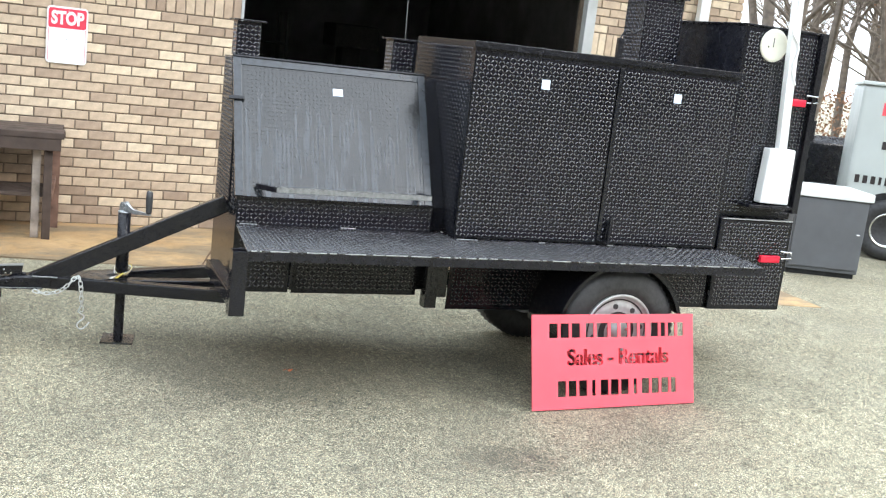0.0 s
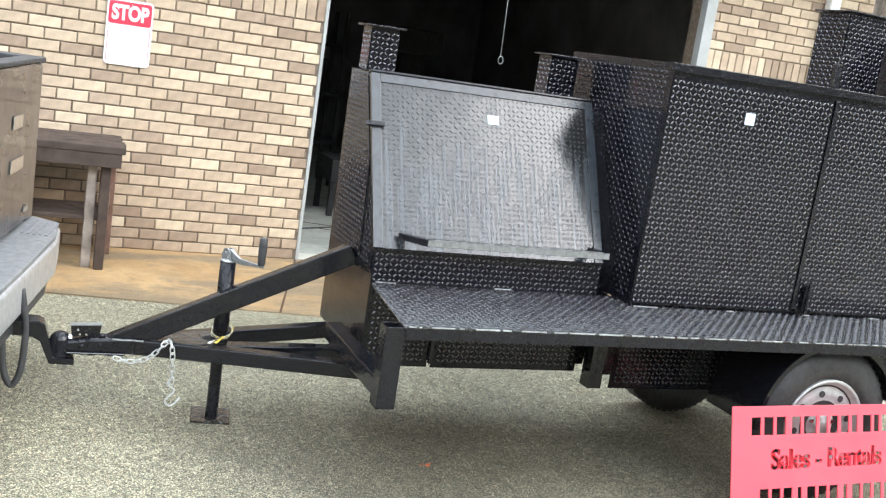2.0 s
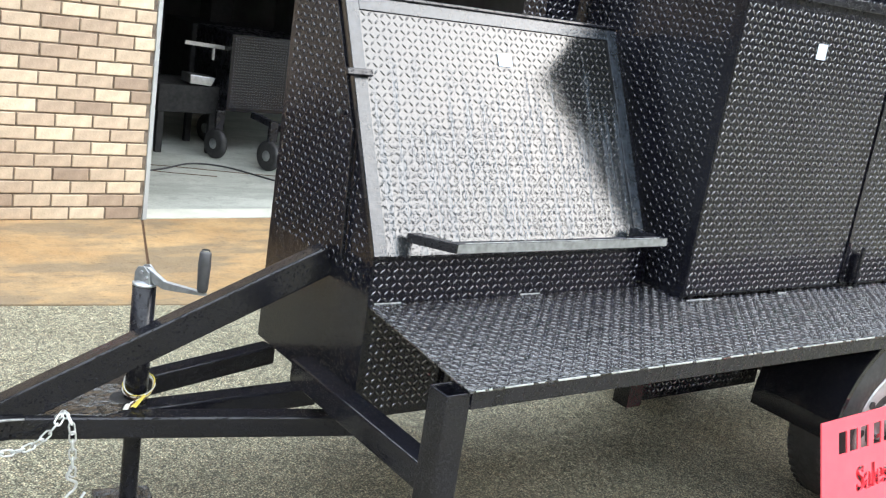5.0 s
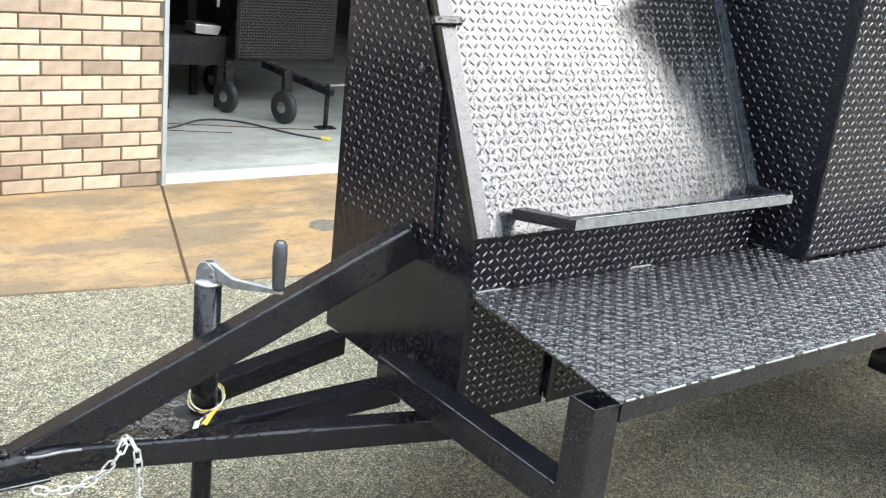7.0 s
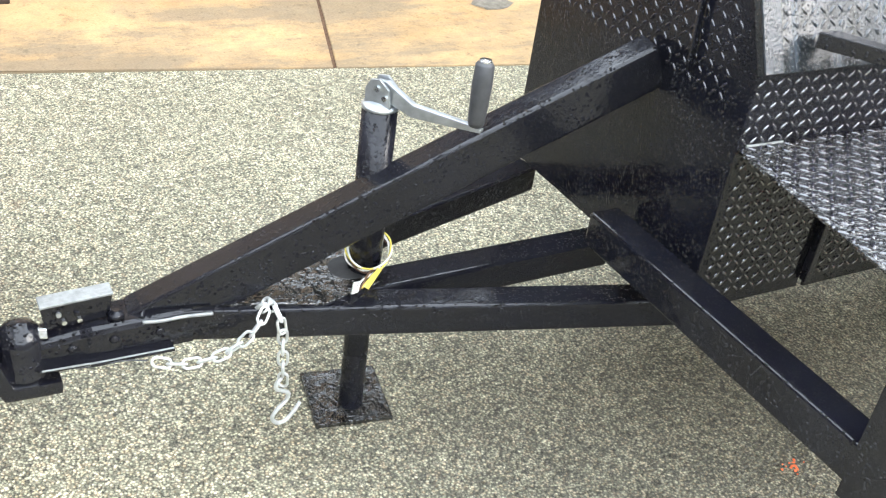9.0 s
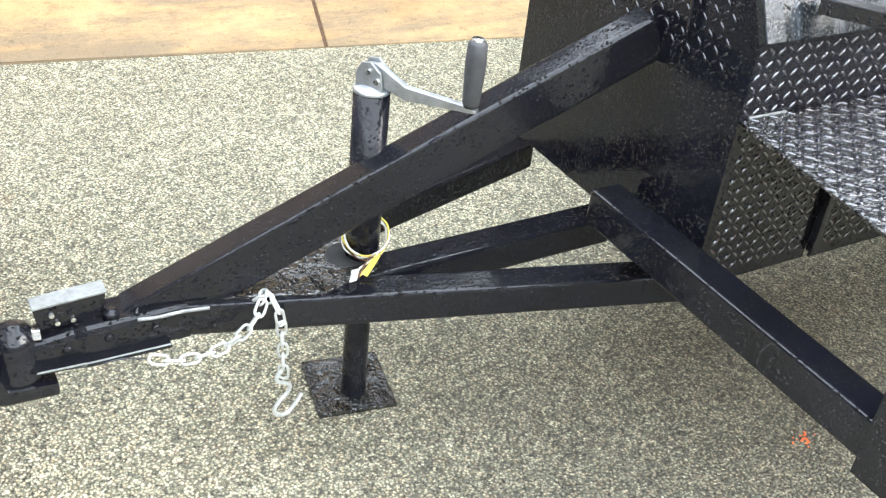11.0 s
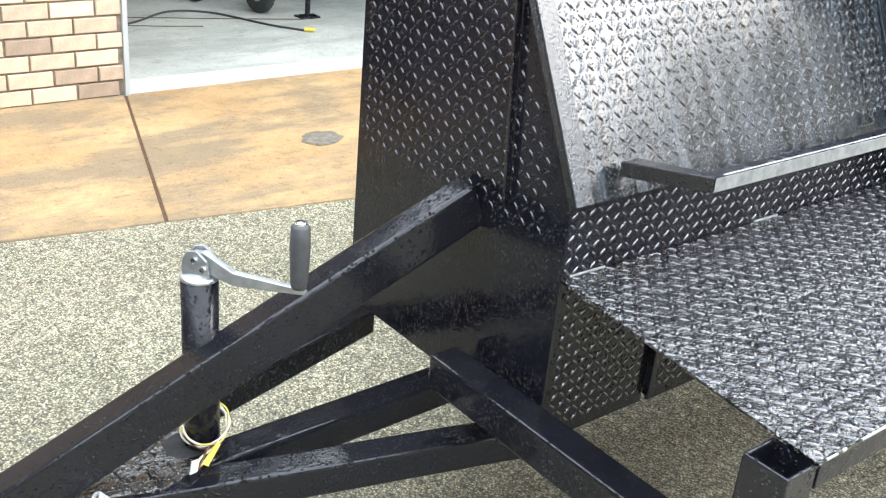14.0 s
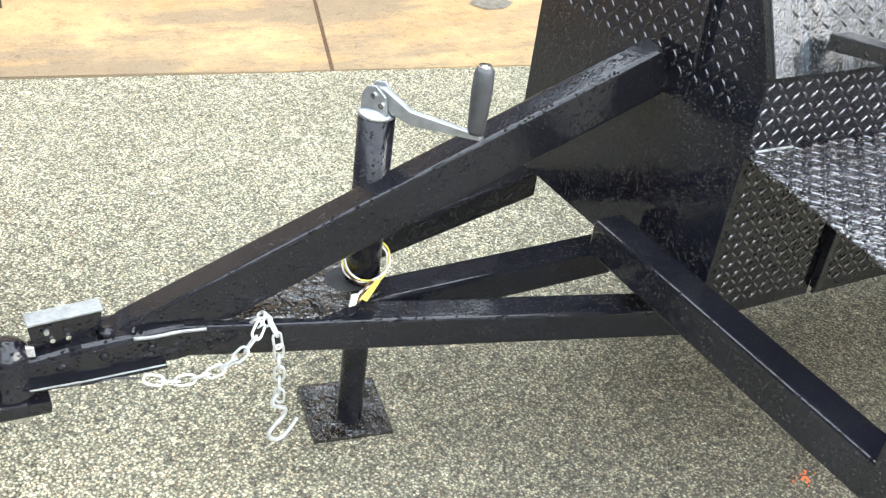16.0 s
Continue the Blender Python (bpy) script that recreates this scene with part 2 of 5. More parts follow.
RUBBER = simple("tyre_rubber", (0.033, 0.033, 0.035), 0.55, 0, 0.3, 30.0, 0.4, 60.0)
GRIP = simple("black_plastic_grip", (0.045, 0.046, 0.05), 0.5, 0, 0.2, 50.0)
REDSIGN = simple("red_sign_paint", (0.90, 0.10, 0.135), 0.42, 0, 0.06, 6.0, 0.08)
BLACKINK = simple("black_lettering", (0.03, 0.022, 0.022), 0.6, 0, 0.3, 30.0)
SIGNWHITE = simple("sign_white", (0.80, 0.82, 0.86), 0.4, 0, 0.04, 5.0, 0.05)
SIGNRED = simple("sign_red", (0.72, 0.05, 0.09), 0.4, 0, 0.1, 9.0, 0.05)
PAPER = simple("white_label_paper", (0.64, 0.76, 0.92), 0.5, 0, 0.03, 20.0, 0.05)
WHITEPLASTIC = simple("white_plastic", (0.84, 0.85, 0.85), 0.35, 0, 0.04, 5.0, 0.05)
DIAL = simple("cream_dial", (0.78, 0.77, 0.66), 0.35, 0, 0.06, 12.0, 0.05)
REDLENS = simple("red_lamp_lens", (0.70, 0.02, 0.05), 0.2, 0, 0.15, 40.0, 0.1)
OLDWOOD = simple("weathered_dark_wood", (0.06, 0.042, 0.034), 0.75, 0, 0.5, 6.0, 0.5, 40.0)
REDWOOD = simple("old_red_brown_wood", (0.17, 0.10, 0.075), 0.8, 0, 0.5, 9.0, 0.5, 40.0)
PALEWOOD = simple("peeling_grey_wood", (0.36, 0.31, 0.27), 0.8, 0, 0.45, 9.0, 0.5, 40.0)
PUTTY = simple("grey_cabinet_paint", (0.105, 0.11, 0.12), 0.5, 0, 0.1, 4.0)
VANGREY = simple("pale_grey_van_paint", (0.52, 0.56, 0.55), 0.35, 0, 0.06, 2.0, 0.03)
TRUCKPAINT = simple("dark_bronze_car_paint", (0.048, 0.038, 0.036), 0.3, 0.1, 0.1, 3.0, 0.02, Coat_Weight=0.55, Coat_Roughness=0.05)
SILVERPAINT = simple("silver_wheel_paint", (0.50, 0.51, 0.52), 0.36, 0.45, 0.15, 30.0, 0.1)
STEPPAD = simple("grey_step_plastic", (0.21, 0.215, 0.22), 0.55, 0, 0.2, 30.0, 0.3)
BARK = simple("grey_bark", (0.16, 0.13, 0.105), 0.9, 0, 0.4, 8.0, 0.5)
DEADLEAF = simple("russet_dead_leaves", (0.26, 0.135, 0.075), 0.85, 0, 0.5, 3.0)
YELLOW = simple("yellow_wire", (0.72, 0.58, 0.10), 0.45, 0, 0.1)
WHITEWIRE = simple("white_wire", (0.75, 0.73, 0.68), 0.45, 0, 0.1)
BROWNWIRE = simple("brown_wire", (0.10, 0.045, 0.02), 0.45, 0, 0.1)
ORANGE = simple("orange_paint_mark", (0.75, 0.17, 0.06), 0.8, 0, 0.3, 40.0)
HOODGREY = simple("shop_tool_grey", (0.018, 0.018, 0.019), 0.9, 0, 0.3)


# ---------------------------------------------------------------- mesh helpers
def V(*a):
    return Vector(a)


def mesh_of(bm, mat, name, smooth=False, bevel=0.0):
    if bevel:
        bmesh.ops.recalc_face_normals(bm, faces=bm.faces)
        bm.normal_update()
        es = [e for e in bm.edges if len(e.link_faces) == 2 and e.calc_face_angle(0) > 0.5]
        bmesh.ops.bevel(bm, geom=es, offset=bevel, segments=4 if bevel > 0.0075 else 2, affect="EDGES", profile=0.6, clamp_overlap=True)
    bmesh.ops.recalc_face_normals(bm, faces=bm.faces)
    me = bpy.data.meshes.new(name)
    bm.to_mesh(me)
    bm.free()
    me.materials.append(mat)
    for p in me.polygons:
        p.use_smooth = smooth
    return me


def part(name, bm, mat, parent=None, label="", smooth=False, bevel=0.0):
    ob = new(name, mesh_of(bm, mat, name, smooth, bevel))
    if parent is not None:
        ob.parent = parent
        ob.matrix_parent_inverse = parent.matrix_world.inverted()
    return tagged(ob, label)


def part_mesh(name, verts, faces, mat, parent=None, label="", smooth=False):
    me = bpy.data.meshes.new(name)
    me.from_pydata(verts, [], faces)
    me.materials.append(mat)
    if smooth:
        me.polygons.foreach_set("use_smooth", [True] * len(me.polygons))
    ob = new(name, me)
    if parent is not None:
        ob.parent = parent
        ob.matrix_parent_inverse = parent.matrix_world.inverted()
    return tagged(ob, label)


def thing(name, at, label, category, group=""):
    ob = new(name)
    ob.empty_display_size = 0.1
    ob.matrix_world = Matrix.Translation(at)
    bpy.context.view_layer.update()
    return tagged(ob, label, category, group)


def box(x0, x1, y0, y1, z0, z1, bm=None):
    bm = bm or bmesh.new()
    bmesh.ops.create_cube(bm, size=1.0, matrix=Matrix.LocRotScale(((x0 + x1) / 2, (y0 + y1) / 2, (z0 + z1) / 2), None, (x1 - x0, y1 - y0, z1 - z0)))
    return bm


def prism(points, along, bm=None):
    """A solid from a closed outline and the vector along which it is pushed."""
    bm = bm or bmesh.new()
    a = [bm.verts.new(p) for p in points]
    b = [bm.verts.new(Vector(p) + along) for p in points]
    bm.faces.new(a)
    bm.faces.new(b[::-1])
    for i in range(len(a)):
        j = (i + 1) % len(a)
        bm.faces.new((a[i], b[i], b[j], a[j]))
    return bm


def frame_of(p0, p1, up=(0, 0, 1)):
    z = (Vector(p1) - Vector(p0)).normalized()
    x = Vector(up).cross(z)
    if x.length < 1e-4:
        x = Vector((0, 1, 0)).cross(z)
    x.normalize()
    y = z.cross(x)
    return x, y, z


def beam(p0, p1, w, h, bm=None, up=(0, 0, 1)):
    """A solid bar of width w (level) and height h from p0 to p1, which are the middles of its ends."""
    x, y, _ = frame_of(p0, p1, up)
    pts = [Vector(p0) + x * a * w / 2 + y * b * h / 2 for a, b in ((-1, -1), (1, -1), (1, 1), (-1, 1))]
    return prism(pts, Vector(p1) - Vector(p0), bm)


def rod(p0, p1, r, bm=None, sides=16, r2=None):
    bm = bm or bmesh.new()
    d = Vector(p1) - Vector(p0)
    m = Matrix.Translation((Vector(p0) + Vector(p1)) / 2) @ d.to_track_quat("Z", "Y").to_matrix().to_4x4()
    bmesh.ops.create_cone(bm, cap_ends=True, segments=sides, radius1=r, radius2=r if r2 is None else r2, depth=d.length, matrix=m)
    return bm


def lathe(profile, centre, axis, sides=40, bm=None):
    """A solid of revolution: profile of (radius, offset along axis)."""
    bm = bm or bmesh.new()
    q = Vector(axis).to_track_quat("Z", "Y").to_matrix()
    rings = []
    for r, o in profile:
        rings.append([bm.verts.new(Vector(centre) + q @ Vector((r * math.cos(a), r * math.sin(a), o))) for a in (2 * math.pi * i / sides for i in range(sides))])
    for a, b in zip(rings, rings[1:]):
        for i in range(sides):
            j = (i + 1) % sides
            bm.faces.new((a[i], a[j], b[j], b[i]))
    for ring, flip in ((rings[0], True), (rings[-1], False)):
        if profile[0 if flip else -1][0] > 1e-6:
            bm.faces.new(ring[::-1] if flip else ring)
    return bm


def wire(points, r, bm=None, sides=8, closed=False):
    """A round wire through the points."""
    bm = bm or bmesh.new()
    pts = [Vector(p) for p in points]
    rings = []
    for i, p in enumerate(pts):
        a = pts[(i - 1) % len(pts)] if closed or i else pts[0]
        b = pts[(i + 1) % len(pts)] if closed or i + 1 < len(pts) else pts[-1]
        d = (b - a).normalized()
        x = d.cross(Vector((0.31, 0.2, 0.93))).normalized()
        y = d.cross(x)
        rings.append([bm.verts.new(p + x * r * math.cos(t) + y * r * math.sin(t)) for t in (2 * math.pi * k / sides for k in range(sides))])
    pairs = list(zip(rings, rings[1:]))
    if closed:
        pairs.append((rings[-1], rings[0]))
    for a, b in pairs:
        for k in range(sides):
            j = (k + 1) % sides
            bm.faces.new((a[k], a[j], b[j], b[k]))
    if not closed:
        bm.faces.new(rings[0][::-1])
        bm.faces.new(rings[-1])
    return bm


def spline(points, n=6):
    """A smooth line through the points."""
    p = [Vector(a) for a in points]
    p = [p[0] * 2 - p[1]] + p + [p[-1] * 2 - p[-2]]
    out = []
    for i in range(1, len(p) - 2):
        for k in range(n):
            t = k / n
            out.append(0.5 * ((2 * p[i]) + (p[i + 1] - p[i - 1]) * t + (2 * p[i - 1] - 5 * p[i] + 4 * p[i + 1] - p[i + 2]) * t * t + (3 * p[i] - p[i - 1] - 3 * p[i + 1] + p[i + 2]) * t ** 3))
    return out + [p[-2]]


PITCH, LUG_L, LUG_W, LUG_H = 0.0222, 0.0218, 0.0068, 0.0029


def tread(name, origin, u, v, outline, thick, mat, parent, label="", margin=0.012, keep=None, lugs=None):
    """A tread plate: outline in (u, v) metres on the plane at origin, with raised lugs in a chequered weave on its front (u x v)."""
    u, v = Vector(u).normalized(), Vector(v).normalized()
    n = u.cross(v)
    o = Vector(origin)
    k = len(outline)
    verts = [o + u * a + v * b for a, b in outline] + [o + u * a + v * b - n * thick for a, b in outline]
    faces = [tuple(range(k)), tuple(range(2 * k - 1, k - 1, -1))] + [(i, k + i, k + (i + 1) % k, (i + 1) % k) for i in range(k)]
    us, vs = [a for a, _ in outline], [b for _, b in outline]

    def inside(a, b):
        for i in range(k):
            (x0, y0), (x1, y1) = outline[i], outline[(i + 1) % k]
            dx, dy = x1 - x0, y1 - y0
            if (dx * (b - y0) - dy * (a - x0)) / math.hypot(dx, dy) < margin:
                return False
        return keep is None or keep(a, b)

    c45 = math.sqrt(0.5)
    for i in range(int((max(us) - min(us)) / PITCH) + 1):
        for j in range(int((max(vs) - min(vs)) / PITCH) + 1):
            a, b = min(us) + (i + 0.5) * PITCH, min(vs) + (j + 0.5) * PITCH
            if not inside(a, b):
                continue
            s = 1 if (i + j) % 2 else -1
            d, e = (u + v * s) * c45, (v - u * s) * c45
            c = o + u * a + v * b - n * 0.0003
            base = len(verts)
            # a slender leaf with a rounded back, bent a little to one side
            verts += [c - d * LUG_L / 2, c + d * LUG_L / 2]
            for f, w, h, bend in ((-0.26, 0.80, 0.80, 0.05), (0.0, 1.0, 1.0, 0.10), (0.26, 0.80, 0.80, 0.05)):
                k_ = c + d * (f * LUG_L) + e * (bend * LUG_W)
                hw = LUG_W * w / 2
                verts += [k_ - e * hw, k_ - e * hw * 0.55 + n * LUG_H * h * 0.8, k_ + n * LUG_H * h, k_ + e * hw * 0.55 + n * LUG_H * h * 0.8, k_ + e * hw]
            for q in range(4):
                faces += [(base, base + 2 + q + 1, base + 2 + q), (base + 1, base + 12 + q, base + 12 + q + 1)]
                for r_ in (2, 7):
                    faces += [(base + r_ + q, base + r_ + q + 1, base + r_ + q + 6), (base + r_ + q, base + r_ + q + 6, base + r_ + q + 5)]
    ob = part_mesh(name, verts, faces, mat, parent, label)
    sm = [False] * (k + 2) + [True] * (len(ob.data.polygons) - k - 2)
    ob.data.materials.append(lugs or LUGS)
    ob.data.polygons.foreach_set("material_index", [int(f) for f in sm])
    ob.data.polygons.foreach_set("use_smooth", sm)
    return ob


def rect(w, h):
    return [(0, 0), (w, 0), (w, h), (0, h)]


def text_mesh(name, words, size, place, turn, mat, parent, depth=0.002, label="", squeeze=1.0, bold=0.0):
    """Raised lettering in the built-in font, middle at place, turned by the 3x3 matrix."""
    cu = bpy.data.curves.new(name, "FONT")
    cu.body, cu.size, cu.align_x, cu.align_y, cu.extrude = words, size, "CENTER", "CENTER", depth
    cu.offset = bold
    tmp = bpy.data.objects.new(name, cu)
    scene.collection.objects.link(tmp)
    bpy.context.view_layer.update()
    me = bpy.data.meshes.new_from_object(tmp.evaluated_get(bpy.context.evaluated_depsgraph_get()))
    bpy.data.objects.remove(tmp)
    bpy.data.curves.remove(cu)
    me.transform(Matrix.Diagonal((squeeze, 1, 1, 1)))
    me.transform(Matrix.Translation(place) @ Matrix(turn).to_4x4())
    me.materials.clear()
    me.materials.append(mat)
    if parent is None:
        return me
    ob = new(name, me)
    ob.parent = parent
    ob.matrix_parent_inverse = parent.matrix_world.inverted()
    return tagged(ob, label)


# ---------------------------------------------------------------- ground and building
WALL_Y, JAMB_L, JAMB_R, WALL_END = 4.08, 0.645, 3.96, 5.66
FLOOR_Z = 0.028


def dip(x, y):
    """The yard sinks a few centimetres round the trailer's wheel."""
    def ease(a):
        a = min(1.0, max(0.0, a))
        return a * a * (3 - 2 * a)
    return -0.052 * ease((x - 0.5) / 0.9) * ease((4.6 - x) / 1.4) * ease((2.5 - y) / 1.2) * ease((y + 4.5) / 1.5)


gx = [-300, -60, -15, -5] + [-2 + 0.25 * i for i in range(29)] + [8, 15, 60, 300]
gy = [-300, -60, -15] + [-5 + 0.25 * i for i in range(33)] + [6, 15, 60, 300]
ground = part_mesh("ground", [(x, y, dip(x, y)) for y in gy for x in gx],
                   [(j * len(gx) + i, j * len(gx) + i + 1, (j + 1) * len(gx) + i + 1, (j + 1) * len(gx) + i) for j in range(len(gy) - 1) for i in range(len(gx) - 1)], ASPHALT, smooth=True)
tagged(ground, "worn exposed-aggregate asphalt yard with damp stains and painted trailer shade", "ground", kind="structure")


def apron_edge(x):
    return 2.675 - 0.155 * (x - 0.22)


def slab(name, a, b, c, d, label):
    """A sloping slab: a, b on the low front edge, c, d on the high edge at the wall."""
    top = [V(a[0], a[1], 0.006), V(b[0], b[1], 0.006), V(c[0], c[1], FLOOR_Z), V(d[0], d[1], FLOOR_Z)]
    ob = part(name, prism(top, V(0, 0, -0.1)), APRON, bevel=0.004)
    return tagged(ob, label, "pavement", kind="structure")


slab("pavement_apron_west", (-9, apron_edge(-9)), (0.213, apron_edge(0.213)), (0.638, 4.09), (-9, 4.09), "rust-stained sloping concrete apron beside the brick wall")
slab("pavement_apron_east", (0.227, apron_edge(0.227)), (5.3, apron_edge(5.3)), (5.3, 4.09), (0.652, 4.09), "ochre-stained concrete apron before the workshop opening")
joint = part("trim_apron_joint", prism([V(0.21, apron_edge(0.21) + 0.004, 0.001), V(0.23, apron_edge(0.23) + 0.004, 0.001), V(0.655, 4.08, FLOOR_Z - 0.006), V(0.635, 4.08, FLOOR_Z - 0.006)], V(0, 0, -0.05)), DARKJOINT)
tagged(joint, "dirty open joint between two concrete slabs", "joint", kind="structure")
stain = lathe([(0.0, 0.0), (0.07, 0.0), (0.085, -0.002)], (0, 0, 0), (0, 0, 1), 18)
for v in stain.verts:
    v.co.x *= 1.25 + 0.25 * math.sin(v.co.y * 90)
stain_ob = part("pavement_patch", stain, simple("dark_patch", (0.17, 0.15, 0.12), 0.85, 0, 0.4, 30.0), label="small dark mortar patch on the concrete apron")
stain_ob.matrix_world = pose(1.203, 3.20, 0.0185, 0.85, 0, 20)
tagged(stain_ob, category="patch", kind="structure")

floor = part("floor", box(-4.5, 5.4, 4.09, 12.5, -0.05, FLOOR_Z), SLAB)
tagged(floor, "pale grey workshop concrete floor", "floor", kind="structure")
# added strip: daylight falling through the opening, painted as paler floor
tagged(part("trim_threshold", box(JAMB_L + 0.021, JAMB_R - 0.086, 4.10, 4.30, FLOOR_Z - 0.02, FLOOR_Z + 0.004), simple("daylit_concrete", (0.60, 0.60, 0.53), 0.7, 0, 0.14, 7.0, 0.3)), "pale floor strip with the daylight inside the opening put into its colour", "threshold", kind="structure")
for i, pts in enumerate(([(1.0, 5.66), (1.2, 5.58), (1.45, 5.50), (1.7, 5.40), (2.3, 5.2)], [(1.1, 5.40), (1.35, 5.30), (1.6, 5.22)])):
    crack = part("trim_floor_crack", wire(spline([(x, y, FLOOR_Z) for x, y in pts], 5), 0.005, sides=5), DARKJOINT)
    tagged(crack, "thin dark crack in the workshop floor", "crack", kind="structure")

wall_w = part("wall_front_west", box(-9.0, JAMB_L, WALL_Y + 0.012, 4.42, 0.0, 3.0), MORTAR)
tagged(wall_w, "tan brick workshop wall with grey mortar joints", "wall", kind="structure")
wall_e = part("wall_front_east", box(JAMB_R + 0.02, WALL_END - 0.01, WALL_Y + 0.012, 4.42, 0.0, 3.0), MORTAR)
tagged(wall_e, "tan brick wall between the opening and the building's corner", "wall", kind="structure")
for nm, b, lab in (("wall_lintel", (JAMB_L, JAMB_R + 0.02, 4.1, 4.42, 2.75, 3.0), "brick wall over the workshop opening"),
                   ("wall_side_east", (5.38, WALL_END - 0.012, 4.42, 12.6, 0.0, 3.0), "side wall of the workshop"),
                   ("wall_side_west", (-4.8, -4.5, 4.42, 12.6, 0.0, 3.0), "inner side wall of the workshop"),
                   ("wall_back", (-4.5, 5.38, 12.3, 12.6, 0.0, 3.0), "dark back wall of the workshop")):
    tagged(part(nm, box(*b), INTERIOR if nm != "wall_lintel" else MORTAR), lab, "wall", kind="structure")
tagged(part("ceiling", box(-9.0, WALL_END, 4.1, 12.6, 2.80, 2.95), INTERIOR), "dark workshop ceiling", "ceiling", kind="structure")
tagged(part("roof", box(-9.3, WALL_END + 0.3, 3.78, 12.9, 3.002, 3.12), HOODGREY), "flat dark roof of the workshop", "roof", kind="structure")
tagged(part("trim_jamb_west", box(JAMB_L - 0.004, JAMB_L + 0.02, 4.072, 4.4, FLOOR_Z, 2.75), JAMBGREY), "narrow pale steel door jamb", "door jamb", kind="structure")
tagged(part("trim_jamb_east", box(JAMB_R - 0.085, JAMB_R + 0.018, 4.055, 4.14, FLOOR_Z, 2.75), JAMBGREY, bevel=0.004), "pale grey painted steel door jamb", "door jamb", kind="structure")


# ---------------------------------------------------------------- trailer
tr = thing("smoker_trailer", (1.2, 0.85, 0.0), "black tread-plate barbecue smoker trailer on a tongue jack", "trailer")
DECK_Z, DECK_F = 0.757, 0.740


def hollow(x0, x1, y0, y1, z0, z1, t):
    """An upright square tube, open at both ends."""
    bm = bmesh.new()
    rings = []
    for inset, z in ((0, z0), (0, z1), (t, z1), (t, z0)):
        rings.append([bm.verts.new((a, b, z)) for a, b in ((x0 + inset, y0 + inset), (x1 - inset, y0 + inset), (x1 - inset, y1 - inset), (x0 + inset, y1 - inset))])
    for a, b in zip(rings, rings[1:] + rings[:1]):
        for i in range(4):
            j = (i + 1) % 4
            bm.faces.new((a[i], a[j], b[j], b[i]))
    return bm


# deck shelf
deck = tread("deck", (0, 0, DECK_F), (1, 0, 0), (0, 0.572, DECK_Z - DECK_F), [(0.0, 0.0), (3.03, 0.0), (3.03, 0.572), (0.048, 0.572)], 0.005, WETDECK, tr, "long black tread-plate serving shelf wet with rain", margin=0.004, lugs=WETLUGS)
part("deck_edge", box(0.012, 3.026, 0.002, 0.008, 0.690, DECK_F - 0.006), SATIN, deck, bevel=0.001)
rng = random.Random(4)
worn = bmesh.new()
x = 0.02
while x < 2.96:
    w = rng.uniform(0.008, 0.16) ** 1.15
    box(x, min(x + w, 2.98), -0.0010, 0.0015 + rng.uniform(0, 0.002), DECK_F - rng.uniform(0.0015, 0.0035), DECK_F + 0.0006, worn)
    x += w + rng.uniform(0.006, 0.05)
tagged(part("worn_edge", worn, WORN, deck, "edge worn to bright steel"), kind="stuff")
for x0, x1, yy in ((0.07, 0.16, 0.572), (0.62, 0.70, 0.571), (1.24, 1.37, 0.418), (1.75, 1.79, 0.418), (2.2, 2.24, 0.418), (2.62, 2.68, 0.418)):
    zz = DECK_F + (DECK_Z - DECK_F) * yy / 0.572
    part("weld_bead", rod((x0, yy, zz + 0.002), (x1, yy, zz + 0.001), 0.0025, sides=8), HANDLESTEEL, deck, "bare weld bead")


post = part("front_post", hollow(-0.064, 0.010, 0.004, 0.080, 0.418, DECK_F - 0.006, 0.006), PAINT, tr, "open-topped square steel post", bevel=0.0028)
part("cross_beam", box(-0.052, 0.020, 0.081, 0.80, 0.437, 0.513), PAINT, tr, bevel=0.008)
part("chassis_beam", box(0.06, 3.4, 0.60, 0.66, 0.44, 0.52), SATIN, tr, bevel=0.003)
part("chassis_beam", box(0.06, 3.4, 1.20, 1.26, 0.44, 0.52), SATIN, tr, bevel=0.003)
part("middle_post", hollow(1.11, 1.18, 0.47, 0.54, 0.345, 0.70, 0.006), PAINT, tr)
part("middle_bracket", box(1.185, 1.25, 0.50, 0.56, 0.40, 0.70), PAINT, tr, bevel=0.003)

# tongue
TZ, TW, TH = 0.333, 0.066, 0.066
tg = part("tongue_near_beam", beam((-0.90, 0.958, TZ), (0.14, 0.658, TZ + 0.004), TW, TH), PAINT, tr, "square steel tongue tube beaded with rain", bevel=0.008)
part("tongue_centre_beam", beam((-0.56, 0.905, TZ - 0.001), (0.10, 0.915, TZ - 0.001), TW + 0.004, TH), PAINT, tr, bevel=0.008)
part("tongue_far_beam", beam((-0.88, 0.972, TZ - 0.002), (0.10, 1.240, TZ + 0.010), TW, TH), PAINT, tr, bevel=0.008)
part("tongue_plate", prism([V(-0.88, 0.935, TZ + 0.0385), V(-0.60, 0.850, TZ + 0.0385), V(-0.46, 0.885, TZ + 0.0385), V(-0.46, 1.06, TZ + 0.0385), V(-0.88, 0.995, TZ + 0.0385)], V(0, 0, -0.006)), WETDECK, tr, bevel=0.002)
part("brace_beam", beam((-0.925, 0.955, 0.328), (0.043, 0.826, 0.822), 0.062, 0.090), PAINT, tr, "sloping square brace tube beaded with rain", bevel=0.008)

# coupler: a pressed channel with a ball dome, a turned-out foot and a folded latch
CY, CZ = 0.945, 0.3645


